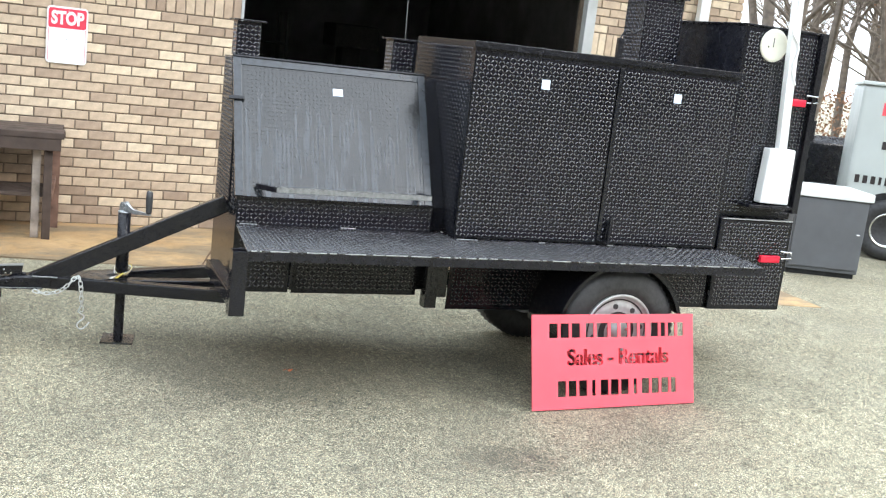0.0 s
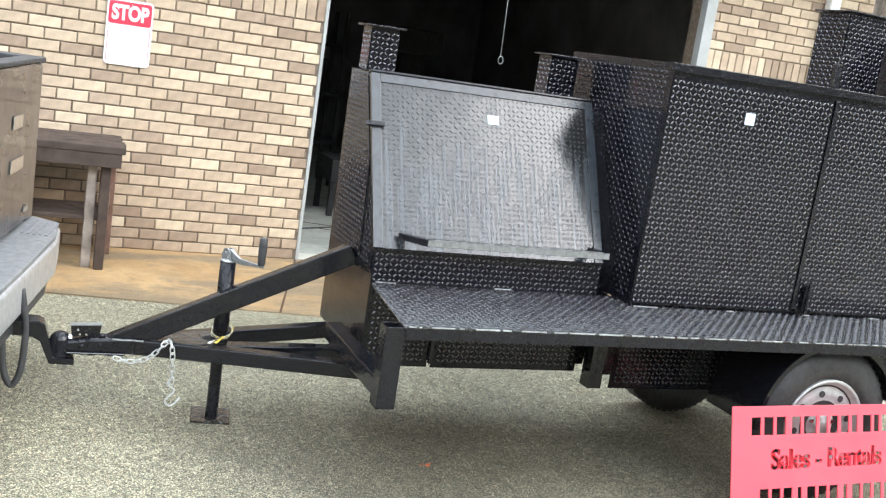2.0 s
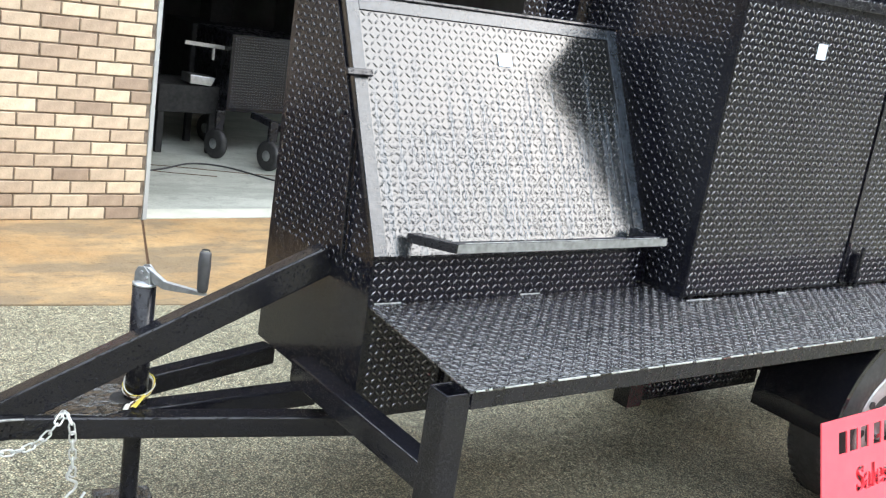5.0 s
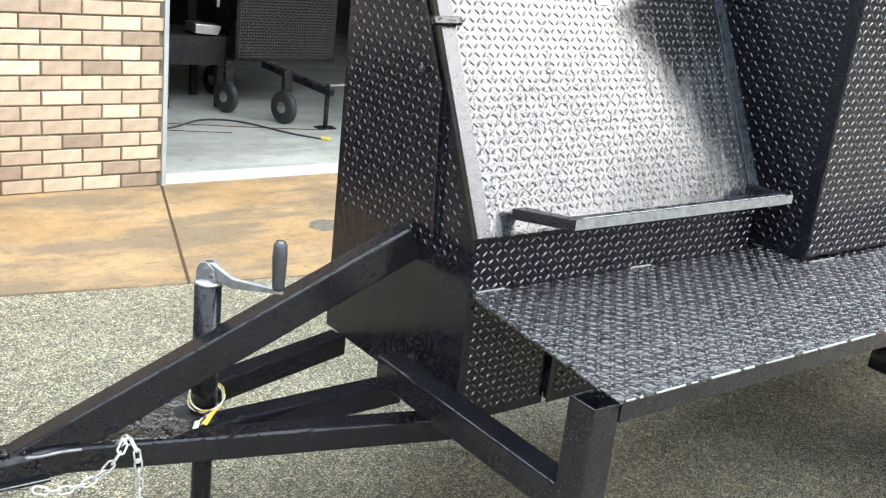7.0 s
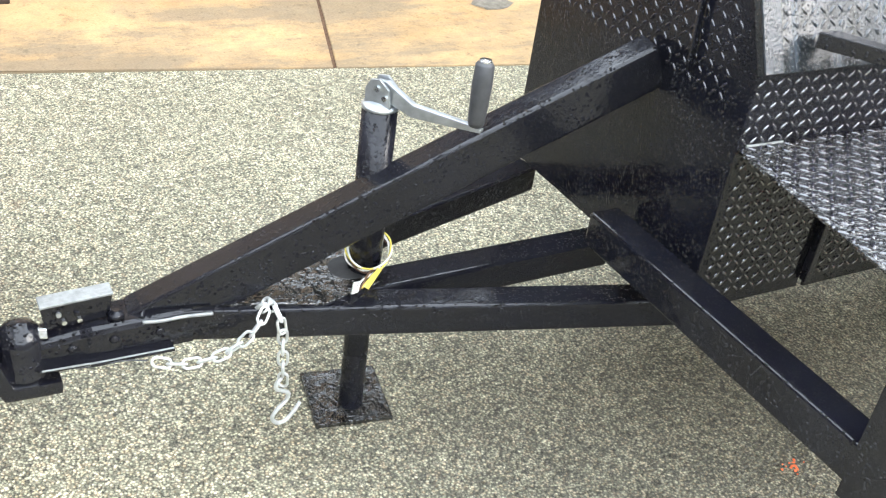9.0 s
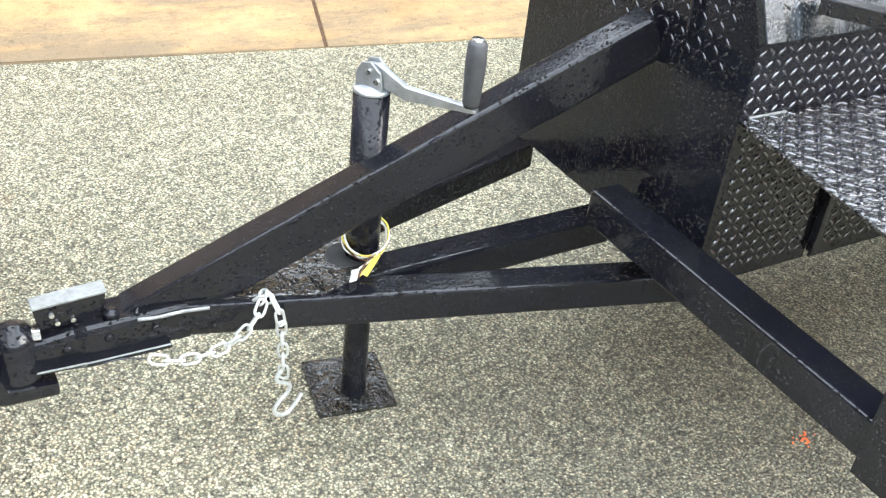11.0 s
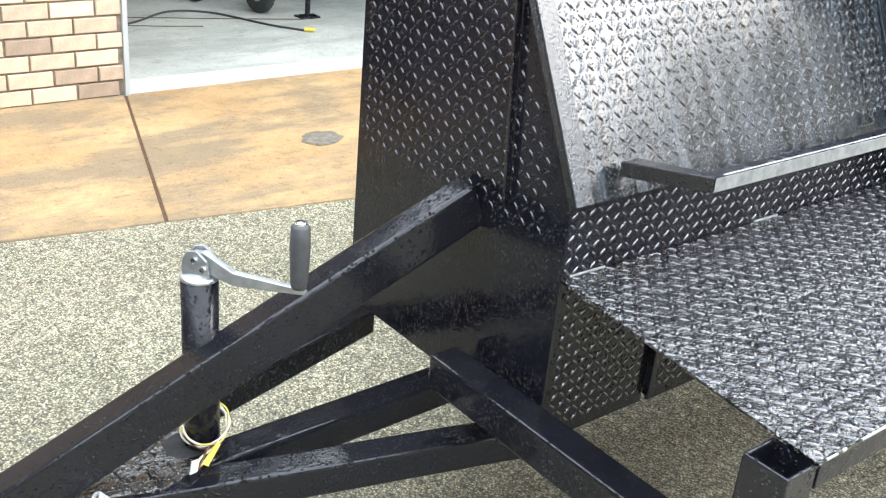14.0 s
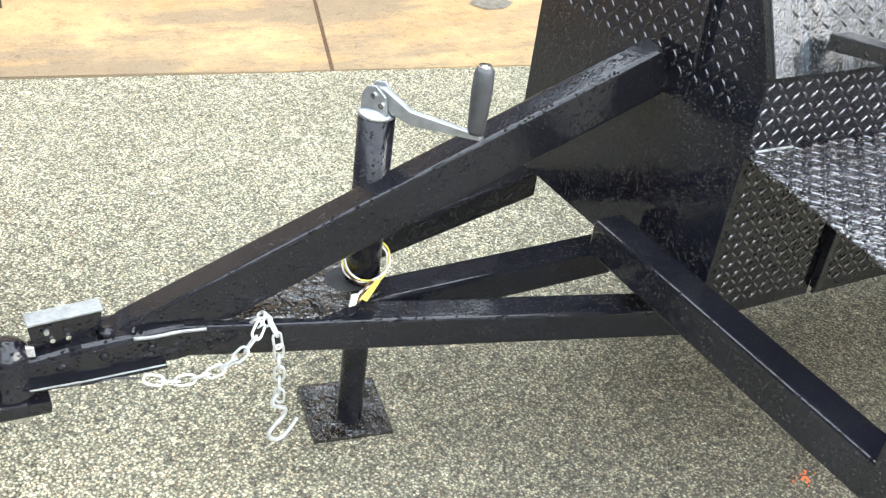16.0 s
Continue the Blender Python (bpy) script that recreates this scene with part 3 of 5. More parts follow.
def channel(stations):
    """A closed pressed channel through (x, half width, bottom, top) stations about the line y = CY."""
    bm = bmesh.new()
    rings = []
    for x, hw, z0, z1 in stations:
        c = min(0.012, hw * 0.4)
        rings.append([bm.verts.new((x, CY + y, z)) for y, z in ((-hw, z0), (-hw, z1 - c), (-hw + c * 0.35, z1 - c * 0.3), (-hw + c, z1), (hw - c, z1), (hw - c * 0.35, z1 - c * 0.3), (hw, z1 - c), (hw, z0))])
    for a, b in zip(rings, rings[1:]):
        for i in range(8):
            bm.faces.new((a[i], a[(i + 1) % 8], b[(i + 1) % 8], b[i]))
    bm.faces.new(rings[0][::-1])
    bm.faces.new(rings[-1])
    return bm


cp = part("coupler", channel([(-1.122, 0.030, CZ - 0.060, CZ - 0.016), (-1.075, 0.036, CZ - 0.060, CZ - 0.008), (-1.03, 0.037, CZ - 0.060, CZ - 0.002), (-1.01, 0.043, CZ - 0.060, CZ + 0.004), (-0.86, 0.045, CZ - 0.060, CZ + 0.007), (-0.835, 0.045, CZ - 0.060, CZ + 0.0065)]), PAINT, tr, "pressed-steel ball coupler")
part("ball_socket", lathe([(0.0, 0.050), (0.014, 0.049), (0.028, 0.042), (0.038, 0.030), (0.0435, 0.012), (0.045, -0.030), (0.051, -0.040), (0.052, -0.048), (0.046, -0.049)], (-1.125, CY, CZ - 0.032), (0, 0, 1), 36), PAINT, cp, smooth=True)
for side in (-1, 1):
    foot_y = CY + side * 0.049
    part("flange", beam((-1.105, foot_y - side * 0.008, CZ - 0.060), (-1.02, foot_y - side * 0.006, CZ - 0.060), 0.020, 0.006), PAINT, cp, bevel=0.002)
    part("flange", beam((-1.02, foot_y, CZ - 0.060), (-0.872, foot_y + side * 0.002, CZ - 0.060), 0.020, 0.006), PAINT, cp, bevel=0.002)
    part("flange_edge", rod((-1.10, foot_y + side * 0.002, CZ - 0.0565), (-1.02, foot_y + side * 0.006, CZ - 0.0565), 0.0018, sides=8), HANDLESTEEL, cp, "pale line along the flange edge")
    part("flange_edge", rod((-1.02, foot_y + side * 0.007, CZ - 0.0565), (-0.874, foot_y + side * 0.009, CZ - 0.0565), 0.0018, sides=8), HANDLESTEEL, cp, "pale line along the flange edge")
part("weld_seam", wire(spline([(-0.925, CY - 0.034, CZ + 0.008), (-0.915, CY - 0.012, CZ + 0.010), (-0.918, CY + 0.015, CZ + 0.010), (-0.925, CY + 0.034, CZ + 0.008)], 4), 0.0042), PAINT, cp, "rough weld seam", smooth=True)
part("weld_seam", wire(spline([(-0.925, CY - 0.044, CZ + 0.003), (-0.89, CY - 0.047, CZ + 0.001), (-0.85, CY - 0.048, CZ + 0.002), (-0.80, CY - 0.054, CZ + 0.001)], 4), 0.0036), HANDLESTEEL, cp, "bare weld seam", smooth=True)
latch = part("latch", prism([V(-1.083, CY - 0.012, CZ + 0.000), V(-0.975, CY - 0.012, CZ + 0.006), V(-0.968, CY - 0.012, CZ + 0.052), V(-1.088, CY - 0.012, CZ + 0.046)], V(0, 0.005, 0)), PAINT, cp, "folded steel latch plate", bevel=0.001)
part("latch_fold", beam((-1.090, CY + 0.004, CZ + 0.048), (-0.966, CY + 0.004, CZ + 0.054), 0.036, 0.005), HANDLESTEEL, latch, "folded latch top with a bright edge", bevel=0.002)
part("latch_web", prism([V(-1.083, CY + 0.014, CZ + 0.0), V(-0.975, CY + 0.014, CZ + 0.006), V(-0.968, CY + 0.014, CZ + 0.050), V(-1.088, CY + 0.014, CZ + 0.044)], V(0, 0.005, 0)), PAINT, latch)
for lx, lz, mat_ in ((-1.060, 0.030, DULLZINC), (-1.052, 0.012, CHROME), (-1.030, 0.026, SATIN), (-1.026, 0.012, CHROME)):
    part("latch_pin", rod((lx, CY - 0.017, CZ + lz), (lx, CY + 0.018, CZ + lz), 0.0045, sides=10), mat_, latch)
part("pivot_bolt", lathe([(0.0, 0.012), (0.012, 0.011), (0.014, 0.006), (0.0145, 0.0)], (-0.965, CY - 0.018, CZ + 0.006), (0, 0, 1), 14), SATIN, cp, smooth=True)
part("pivot_washer", lathe([(0.0, 0.008), (0.009, 0.008), (0.011, 0.004), (0.017, 0.003), (0.017, 0.0)], (-0.985, CY + 0.012, CZ + 0.006), (0, 0, 1), 14), DULLZINC, cp)
part("wing_nut", prism([V(-1.098, CY - 0.024, CZ - 0.006), V(-1.082, CY - 0.028, CZ - 0.006), V(-1.082, CY - 0.020, CZ + 0.010), V(-1.096, CY - 0.018, CZ + 0.010)], V(0, 0.008, 0)), CHROME, cp, "bright adjusting nut", bevel=0.002)
for lx, lz in ((-1.045, -0.032), (-0.975, -0.022), (-0.895, -0.024)):
    part("rivet", lathe([(0.0, 0.004), (0.006, 0.0035), (0.009, 0.0)], (lx, CY - (0.0365 if lx < -1.02 else 0.0440), CZ + lz), (0, -1, 0), 14), SATIN, cp, smooth=True)

# jack
JX, JY = -0.475, 0.944
jk = part("jack", rod((JX, JY, 0.28), (JX, JY, 0.722), 0.0335, sides=32), MATTBLACK, tr, "black side-wind tongue jack", smooth=False)
for p in jk.data.polygons:
    p.use_smooth = len(p.vertices) == 4
part("inner_tube", rod((JX, JY, 0.012), (JX, JY, 0.34), 0.0262, sides=28), MATTBLACK, jk)
foot_bm = box(-0.085, 0.085, -0.088, 0.088, 0.001, 0.011)
bmesh.ops.transform(foot_bm, matrix=Matrix.Translation((JX + 0.001, JY + 0.028, 0)) @ Matrix.Rotation(radians(-10), 4, "Z"), verts=foot_bm.verts)
foot = part("foot_plate", foot_bm, WETDECK, jk, "wet square steel foot plate", bevel=0.002)
part("head", lathe([(0.0345, 0.7215), (0.035, 0.7225), (0.035, 0.727), (0.032, 0.729), (0.018, 0.735), (0.0, 0.7355)], (JX, JY, 0), (0, 0, 1), 28), DULLZINC, jk, "bright zinc-plated jack head", smooth=True)
HX, HY = -0.369, 0.783
CR = 0.016  # rise of the crank over the jack head
ca = V(HX - JX, HY - JY, 0)
arm_out = [(-0.10, 0.735), (-0.06, 0.756), (0.06, 0.760), (0.36, 0.733), (0.97, 0.733), (1.07, 0.730), (1.07, 0.7235), (0.36, 0.708), (0.08, 0.722)]
across = V(-ca.y, ca.x, 0).normalized()
part("crank", prism([V(JX, JY, z_ + CR) + ca * s_ - across * 0.007 for s_, z_ in arm_out], across * 0.014), DULLZINC, jk, "flat dull zinc crank arm", bevel=0.0025)
for s_, z_ in ((0.0, 0.746), (0.09, 0.732)):
    part("crank_rivet", rod(V(JX, JY, z_ + CR) + ca * s_ - across * 0.020, V(JX, JY, z_ + CR) + ca * s_ + across * 0.020, 0.0055, sides=12), CHROME, jk)
for side in (-1, 1):
    o_ = V(JX, JY, 0) + across * (0.0135 * side)
    part("crank_ear", prism([o_ + ca * a_ + V(0, 0, z_ + CR) - across * 0.003 for a_, z_ in ((-0.13, 0.714), (-0.13, 0.742), (-0.08, 0.760), (0.02, 0.764), (0.12, 0.748), (0.15, 0.714))], across * 0.006), DULLZINC, jk, bevel=0.001)
part("crank_handle", lathe([(0.0, 0.732), (0.013, 0.733), (0.0155, 0.742), (0.018, 0.81), (0.0165, 0.846), (0.012, 0.852), (0.0, 0.8525)], (HX, HY, CR), (0, 0, 1), 24), GRIP, jk, "dark plastic crank grip", smooth=True)
part("handle_cap", lathe([(0.0115, 0.850), (0.011, 0.855), (0.0, 0.856)], (HX, HY, CR), (0, 0, 1), 16), CHROME, jk)

# safety chain: a hanging fall with its hook and a drape to the coupler
chain = part("safety_chain", wire(spline([(-0.722, 0.884, 0.362), (-0.716, 0.876, 0.374), (-0.702, 0.870, 0.380), (-0.690, 0.874, 0.375), (-0.684, 0.882, 0.362)], 4), 0.0042), GALVANISED, tr, "bright galvanised safety chain", smooth=True)


def link_mesh():
    pts = []
    for i in range(20):
        a = 2 * math.pi * i / 20
        pts.append((0.0090 * math.cos(a), 0, 0.0098 * math.sin(a) + (0.0075 if math.sin(a) > 0 else -0.0075)))
    return mesh_of(wire(pts, 0.0028, sides=7, closed=True), GALVANISED, "link", True)


LINK = link_mesh()


def chain_run(points, step=0.0272):
    line = spline(points, 12)
    walked, nxt, k = 0.0, 0.0, 0
    for a, b in zip(line, line[1:]):
        d = b - a
        while nxt <= walked + d.length:
            p = a + d * ((nxt - walked) / max(d.length, 1e-6))
            q = d.to_track_quat("Z", "Y").to_matrix().to_4x4()
            ob = new("link", LINK)
            ob.parent = chain
            ob.matrix_parent_inverse = chain.matrix_world.inverted()
            ob.matrix_basis = Matrix.Translation(p) @ q @ pose(0, 0, 0, 0, 0, 45 + 90 * (k % 2) + 8 * math.sin(k * 2.1))
            nxt += step
            k += 1
        walked += d.length


chain_run([(-0.700, 0.872, 0.376), (-0.693, 0.850, 0.374), (-0.686, 0.840, 0.345), (-0.681, 0.843, 0.300), (-0.676, 0.845, 0.205)])
chain_run([(-0.708, 0.872, 0.376), (-0.720, 0.848, 0.372), (-0.745, 0.838, 0.345), (-0.785, 0.845, 0.308), (-0.835, 0.855, 0.290), (-0.880, 0.862, 0.291), (-0.925, 0.874, 0.302)])
part("breakaway_wire", wire(spline([(-0.925, 0.874, 0.302), (-0.965, 0.882, 0.306), (-1.01, 0.890, 0.300), (-1.06, 0.896, 0.302)], 5), 0.0016), GRIP, chain, "thin dark cable", smooth=True)
HOOK = [(-0.679, 0.216), (-0.690, 0.206), (-0.689, 0.192), (-0.675, 0.182), (-0.662, 0.170), (-0.666, 0.154), (-0.684, 0.140), (-0.696, 0.122), (-0.686, 0.104), (-0.668, 0.100), (-0.650, 0.113), (-0.634, 0.134)]
part("hook", wire(spline([(x_, 0.846 + 0.2 * (x_ + 0.674), z_) for x_, z_ in HOOK], 5), 0.0043), GALVANISED, chain, "bright wire hook", smooth=True)

# wiring wrapped round the jack
part("jack_hole", lathe([(0.0, 0.0006), (0.040, 0.0006), (0.042, 0.0)], (JX - 0.032, JY + 0.004, TZ + 0.0386), (0, 0, 1), 20), HOODGREY, tr, "dark rim of the jack's hole")
for j, (mat, rr, dz) in enumerate(((WHITEWIRE, 0.043, 0.0), (YELLOW, 0.0445, 0.005), (BROWNWIRE, 0.042, -0.004), (WHITEWIRE, 0.044, 0.009))):
    pts = [(JX + 0.006 + (rr + 0.003 * math.sin(3 * a + j)) * math.cos(a), JY + rr * math.sin(a), 0.404 + dz + 0.020 * math.cos(a - 0.9 - 0.15 * j) + 0.004 * math.sin(a * 1.7 + j)) for a in (-1.75 + 6.6 * i / 15 for i in range(16))]
    pts += [(JX - 0.002 - 0.006 * j, JY - 0.058, 0.396 - dz), (JX - 0.014 - 0.008 * j, JY - 0.066, 0.384), (JX - 0.034 - 0.006 * j, JY - 0.072 - 0.004 * j, 0.3765)]
    part("wiring", wire(spline(pts, 3), 0.0019), mat, tr, ("white", "yellow", "brown", "white")[j] + " trailer wiring looped round the jack", smooth=True)
part("wire_end", beam((JX + 0.004, JY - 0.060, 0.402), (JX - 0.030, JY - 0.078, 0.3755), 0.009, 0.003), YELLOW, tr, "flat yellow wire end")
for i in range(5):
    part("wire_wrap", rod((JX - 0.036 - 0.004 * i, JY - 0.056 - 0.007 * i, 0.3765), (JX - 0.050 - 0.004 * i, JY - 0.060 - 0.007 * i, 0.3785), 0.0024, sides=6), WHITEWIRE, tr)

# smoker chamber with its sloping lid
profile = [(0.584, 0.42), (0.584, 0.900), (0.926, 1.585), (1.225, 1.600), (1.225, 0.42)]
part("gap_plate", prism([V(1.1365, y + 0.03, max(z, DECK_Z) - 0.004) for y, z in profile], V(0.0845, 0, 0)), PAINT, tr, "black filler plate beside the chamber")
part("gap_floor", box(1.137, 1.221, 0.574, 0.70, DECK_Z - 0.012, DECK_Z - 0.005), PAINT, tr)
chamber = part("smoker_chamber", prism([V(0.05, y, z) for y, z in profile], V(1.085, 0, 0)), PAINT, tr, "black steel cooking chamber", bevel=0.003)


def front_lugs(a, b):
    return b > 0.40 and (a < 0.535 or (a < 0.60 - max(0.0, b - 0.5) * 0.1 and b < 0.95)) and a < 0.62 - max(0.0, b - 0.495) * 0.5


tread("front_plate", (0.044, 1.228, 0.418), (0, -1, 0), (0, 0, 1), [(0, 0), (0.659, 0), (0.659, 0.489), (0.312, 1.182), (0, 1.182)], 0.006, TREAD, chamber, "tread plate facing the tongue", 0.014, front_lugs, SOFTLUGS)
part("seam_strip", beam((0.0335, 0.724, 0.85), (0.0335, 0.751, 1.235), 0.008, 0.012, up=(1, 0, 0)), PAINT, chamber, bevel=0.002)
part("seam_strip", beam((0.0335, 0.752, 1.237), (0.0335, 0.935, 1.595), 0.008, 0.012, up=(1, 0, 0)), PAINT, chamber, bevel=0.002)
part("knob", lathe([(0.0, 0.012), (0.008, 0.011), (0.010, 0.007), (0.006, 0.002), (0.006, 0.0)], (0.04, 0.846, 1.267), (-1, 0, 0), 18), GRIP, chamber, smooth=True)
tread("apron_plate", (0.05, 0.573, DECK_Z), (1, 0, 0), (0, 0, 1), rect(1.085, 0.155), 0.004, TREAD, chamber, margin=0.008)

LU, LV = V(1, 0, 0), V(0, 0.3455, 0.690).normalized()
LN = LU.cross(LV)
L0 = V(0.028, 0.5455, 0.911)
lid = tread("lid", L0, LU, LV, rect(1.092, 0.772), 0.014, LID, tr, "rain-streaked glossy black tread-plate smoker lid", margin=0.05, lugs=LID)


def on_lid(u0, u1, v0, v1, h0, h1):
    pts = [L0 + LU * a + LV * b + LN * h0 for a, b in ((u0, v0), (u1, v0), (u1, v1), (u0, v1))]
    return prism(pts, LN * (h1 - h0))


part("lid_border", on_lid(0.0, 0.042, 0.0, 0.772, 0.0004, 0.005), FRAMEGREY, lid, "flat black frame strip beaded with rain, sky sheen in its colour", bevel=0.001)
part("lid_border", on_lid(1.050, 1.092, 0.0, 0.772, 0.0004, 0.005), FRAMEGREY, lid, "flat black frame strip beaded with rain, sky sheen in its colour", bevel=0.001)
part("lid_border", on_lid(0.043, 1.049, 0.732, 0.772, 0.0004, 0.005), FRAMEGREY, lid, "flat black frame strip beaded with rain, sky sheen in its colour", bevel=0.001)
part("lid_lip", on_lid(-0.004, 1.096, 0.773, 0.783, -0.02, 0.012), PAINT, lid, bevel=0.002)
part("lid_tag", on_lid(0.545, 0.60, 0.60, 0.642, 0.003, 0.0036), PAPER, lid, "small white label")
part("handle_top", box(0.235, 1.03, 0.407, 0.411, 0.9865, 0.9872), WORN, lid, "rubbed top of the handle")
hb = part("lid_handle", beam((0.205, 0.420, 0.972), (1.062, 0.420, 0.972), 0.028, 0.028), SATIN, lid, "square bar handle rubbed to bare steel", bevel=0.002)
part("handle_face", box(0.21, 1.06, 0.4045, 0.4058, 0.960, 0.985), HANDLESTEEL, lid, "bare steel face of the handle")
part("handle_bracket", prism([V(0.13, 0.548, 0.952), V(0.205, 0.406, 0.958), V(0.233, 0.406, 0.958), V(0.175, 0.548, 0.952)], V(0, 0, 0.028)), PAINT, lid, bevel=0.002)
part("handle_bracket", prism([V(1.03, 0.548, 0.952), V(1.034, 0.406, 0.958), V(1.062, 0.406, 0.958), V(1.062, 0.548, 0.952)], V(0, 0, 0.028)), PAINT, lid, bevel=0.002)
part("latch_tab", on_lid(-0.03, 0.055, 0.525, 0.545, 0.006, 0.022), PAINT, lid, bevel=0.002)


def stack(name, x0, x1, y0, y1, z0, z1, lab, over=0.025):
    st = part(name, box(x0, x1, y0, y1, z0, z1), SATIN, tr, lab, bevel=0.002)
    tread("stack_face", (x0, y0 - 0.003, z0), (1, 0, 0), (0, 0, 1), rect(x1 - x0, z1 - z0), 0.0025, TREAD, st, margin=0.004)
    tread("stack_face", (x0 - 0.003, y1, z0), (0, -1, 0), (0, 0, 1), rect(y1 - y0, z1 - z0), 0.0025, TREAD, st, margin=0.004)
    part("cap", box(x0 - over, x1 + over, y0 - over, y1 + over, z1 + 0.002, z1 + 0.010), SATIN, st, "flat steel rain cap", bevel=0.002)
    return st


stack("short_chimney", 0.085, 0.215, 1.13, 1.25, 1.604, 1.795, "short square chimney of tread plate")
stack("middle_chimney", 0.995, 1.14, 1.12, 1.25, 1.604, 1.79, "short square chimney beside the cabinet")
stack("rear_chimney", 2.53, 2.80, 0.90, 1.12, 1.835, 2.235, "taller square chimney behind the cabinet")

# upright cabinet with two doors
cab = part("cabinet", box(1.225, 2.978, 0.447, 1.33, DECK_Z - 0.004, 1.83), SATIN, tr, "tall black smoker cabinet", bevel=0.004)
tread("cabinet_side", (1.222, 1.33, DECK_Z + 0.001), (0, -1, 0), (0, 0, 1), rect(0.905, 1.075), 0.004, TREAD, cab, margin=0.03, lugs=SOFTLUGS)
part("top_trim", box(1.215, 2.982, 0.424, 0.445, 1.800, 1.835), PAINT, cab, bevel=0.002)
for x0, x1, tx in ((1.228, 2.118, 1.663), (2.148, 2.966, 2.532)):
    d = tread("door", (x0, 0.424, DECK_Z + 0.012), (1, 0, 0), (0, 0, 1), rect(x1 - x0, 1.012), 0.02, TREAD, cab, "tread-plate cabinet door", margin=0.008)
    part("door_tag", box(tx - 0.026, tx + 0.026, 0.4205, 0.4215, 1.615, 1.668), PAPER, d, "small white label")
part("hinge_bar", box(2.122, 2.146, 0.418, 0.440, 0.78, 1.78), PAINT, cab, bevel=0.002)
lt = part("door_latch", box(2.165, 2.195, 0.395, 0.422, 0.775, 0.90), PAINT, cab, bevel=0.004)
part("latch_pin", rod((2.18, 0.385, 0.765), (2.18, 0.385, 0.93), 0.008, sides=10), PAINT, lt)
part("hinge_pin", box(2.085, 2.115, 0.42, 0.45, 1.835, 1.945), PAINT, cab, bevel=0.003)
part("hook_wire", wire(spline([(2.10, 0.44, 1.94), (2.13, 0.44, 1.99), (2.2, 0.45, 1.985), (2.25, 0.45, 2.02)], 5), 0.004), PAINT, cab)

# rear firebox and tower
blk = part("firebox", box(2.984, 3.537, 0.425, 1.33, 0.375, 0.955), SATIN, tr, "low firebox at the trailer's rear", bevel=0.004)
tread("firebox_front", (2.986, 0.422, 0.378), (1, 0, 0), (0, 0, 1), rect(0.549, 0.575), 0.003, TREAD, blk, margin=0.012)
part("worn_edge", box(2.99, 3.53, 0.417, 0.421, 0.952, 0.958), WORN, blk, "edge worn to bright steel")
tower = part("rear_tower", box(2.99, 3.562, 0.50, 1.33, 0.957, 2.12), SATIN, tr, "tall rear cooking tower", bevel=0.004)
tread("tower_front", (2.992, 0.497, 0.96), (1, 0, 0), (0, 0, 1), rect(0.566, 1.158), 0.003, TREAD, tower, margin=0.015)
part("tower_flange", box(3.545, 3.590, 0.46, 0.496, 1.0, 2.13), PAINT, tower, bevel=0.002)
part("tower_top", box(2.98, 3.575, 0.49, 1.34, 2.122, 2.132), SATIN, tower, bevel=0.002)
bx = part("bracket_shelf", box(3.14, 3.47, 0.38, 0.495, 1.035, 1.052), SATIN, tower, bevel=0.002)
dial = part("dial_plate", lathe([(0.0, 0.012), (0.085, 0.012), (0.098, 0.008), (0.10, 0.0)], (3.205, 0.492, 2.02), (0, -1, 0), 40), DIAL, tower, "round cream dial plate")
part("dial_mark", box(3.192, 3.197, 0.4785, 0.4795, 2.01, 2.065), SATIN, dial)
part("dial_mark", box(3.155, 3.163, 0.4785, 0.4795, 2.005, 2.013), SATIN, dial)
part("white_canister", prism([V(3.237, 0.405, 1.064), V(3.455, 0.405, 1.058), V(3.446, 0.405, 1.405), V(3.249, 0.405, 1.405)], V(0, 0.07, 0)), WHITEPLASTIC, tower, "white plastic canister", bevel=0.012)
part("white_pole", beam((3.345, 0.43, 1.40), (3.255, 0.43, 2.60), 0.060, 0.045, up=(0, 1, 0)), WHITEPLASTIC, tower, "tall white plastic pole", bevel=0.006)
part("white_cord", wire(spline([(3.34, 0.40, 1.80), (3.30, 0.40, 1.90), (3.32, 0.40, 2.02), (3.25, 0.40, 2.12), (3.265, 0.40, 2.24), (3.24, 0.40, 2.42)], 6), 0.006), WHITEPLASTIC, tower, smooth=True)
for lx, ly, lz in ((3.43, 0.475, 1.695), (3.385, 0.405, 0.712)):
    lam = part("marker_light", box(lx - 0.075, lx + 0.075, ly - 0.012, ly + 0.015, lz - 0.022, lz + 0.022), REDLENS, tr, "red side marker light", bevel=0.006)
    part("light_guard", wire([(lx + 0.08, ly, lz + 0.05), (lx + 0.15, ly - 0.02, lz + 0.048), (lx + 0.16, ly - 0.02, lz + 0.012), (lx + 0.09, ly, lz + 0.005)], 0.005), CHROME, lam)

# skirt panels under the deck
for x0, x1, y, z0 in ((0.05, 0.355, 0.577, 0.392), (0.372, 1.09, 0.574, 0.39), (1.275, 1.93, 0.55, 0.318), (2.62, 2.980, 0.45, 0.378)):
    tread("skirt_panel", (x0, y, z0), (1, 0, 0), (0, 0, 1), rect(x1 - x0, DECK_Z - 0.008 - z0), 0.006, TREAD, tr, "tread-plate skirt under the shelf", margin=0.014)
part("skirt_hinge", box(0.356, 0.371, 0.560, 0.578, 0.41, 0.60), SATIN, tr, bevel=0.002)

# wheels, fender and axle
WX, WR, WZ = 2.145, 0.374, 0.3225


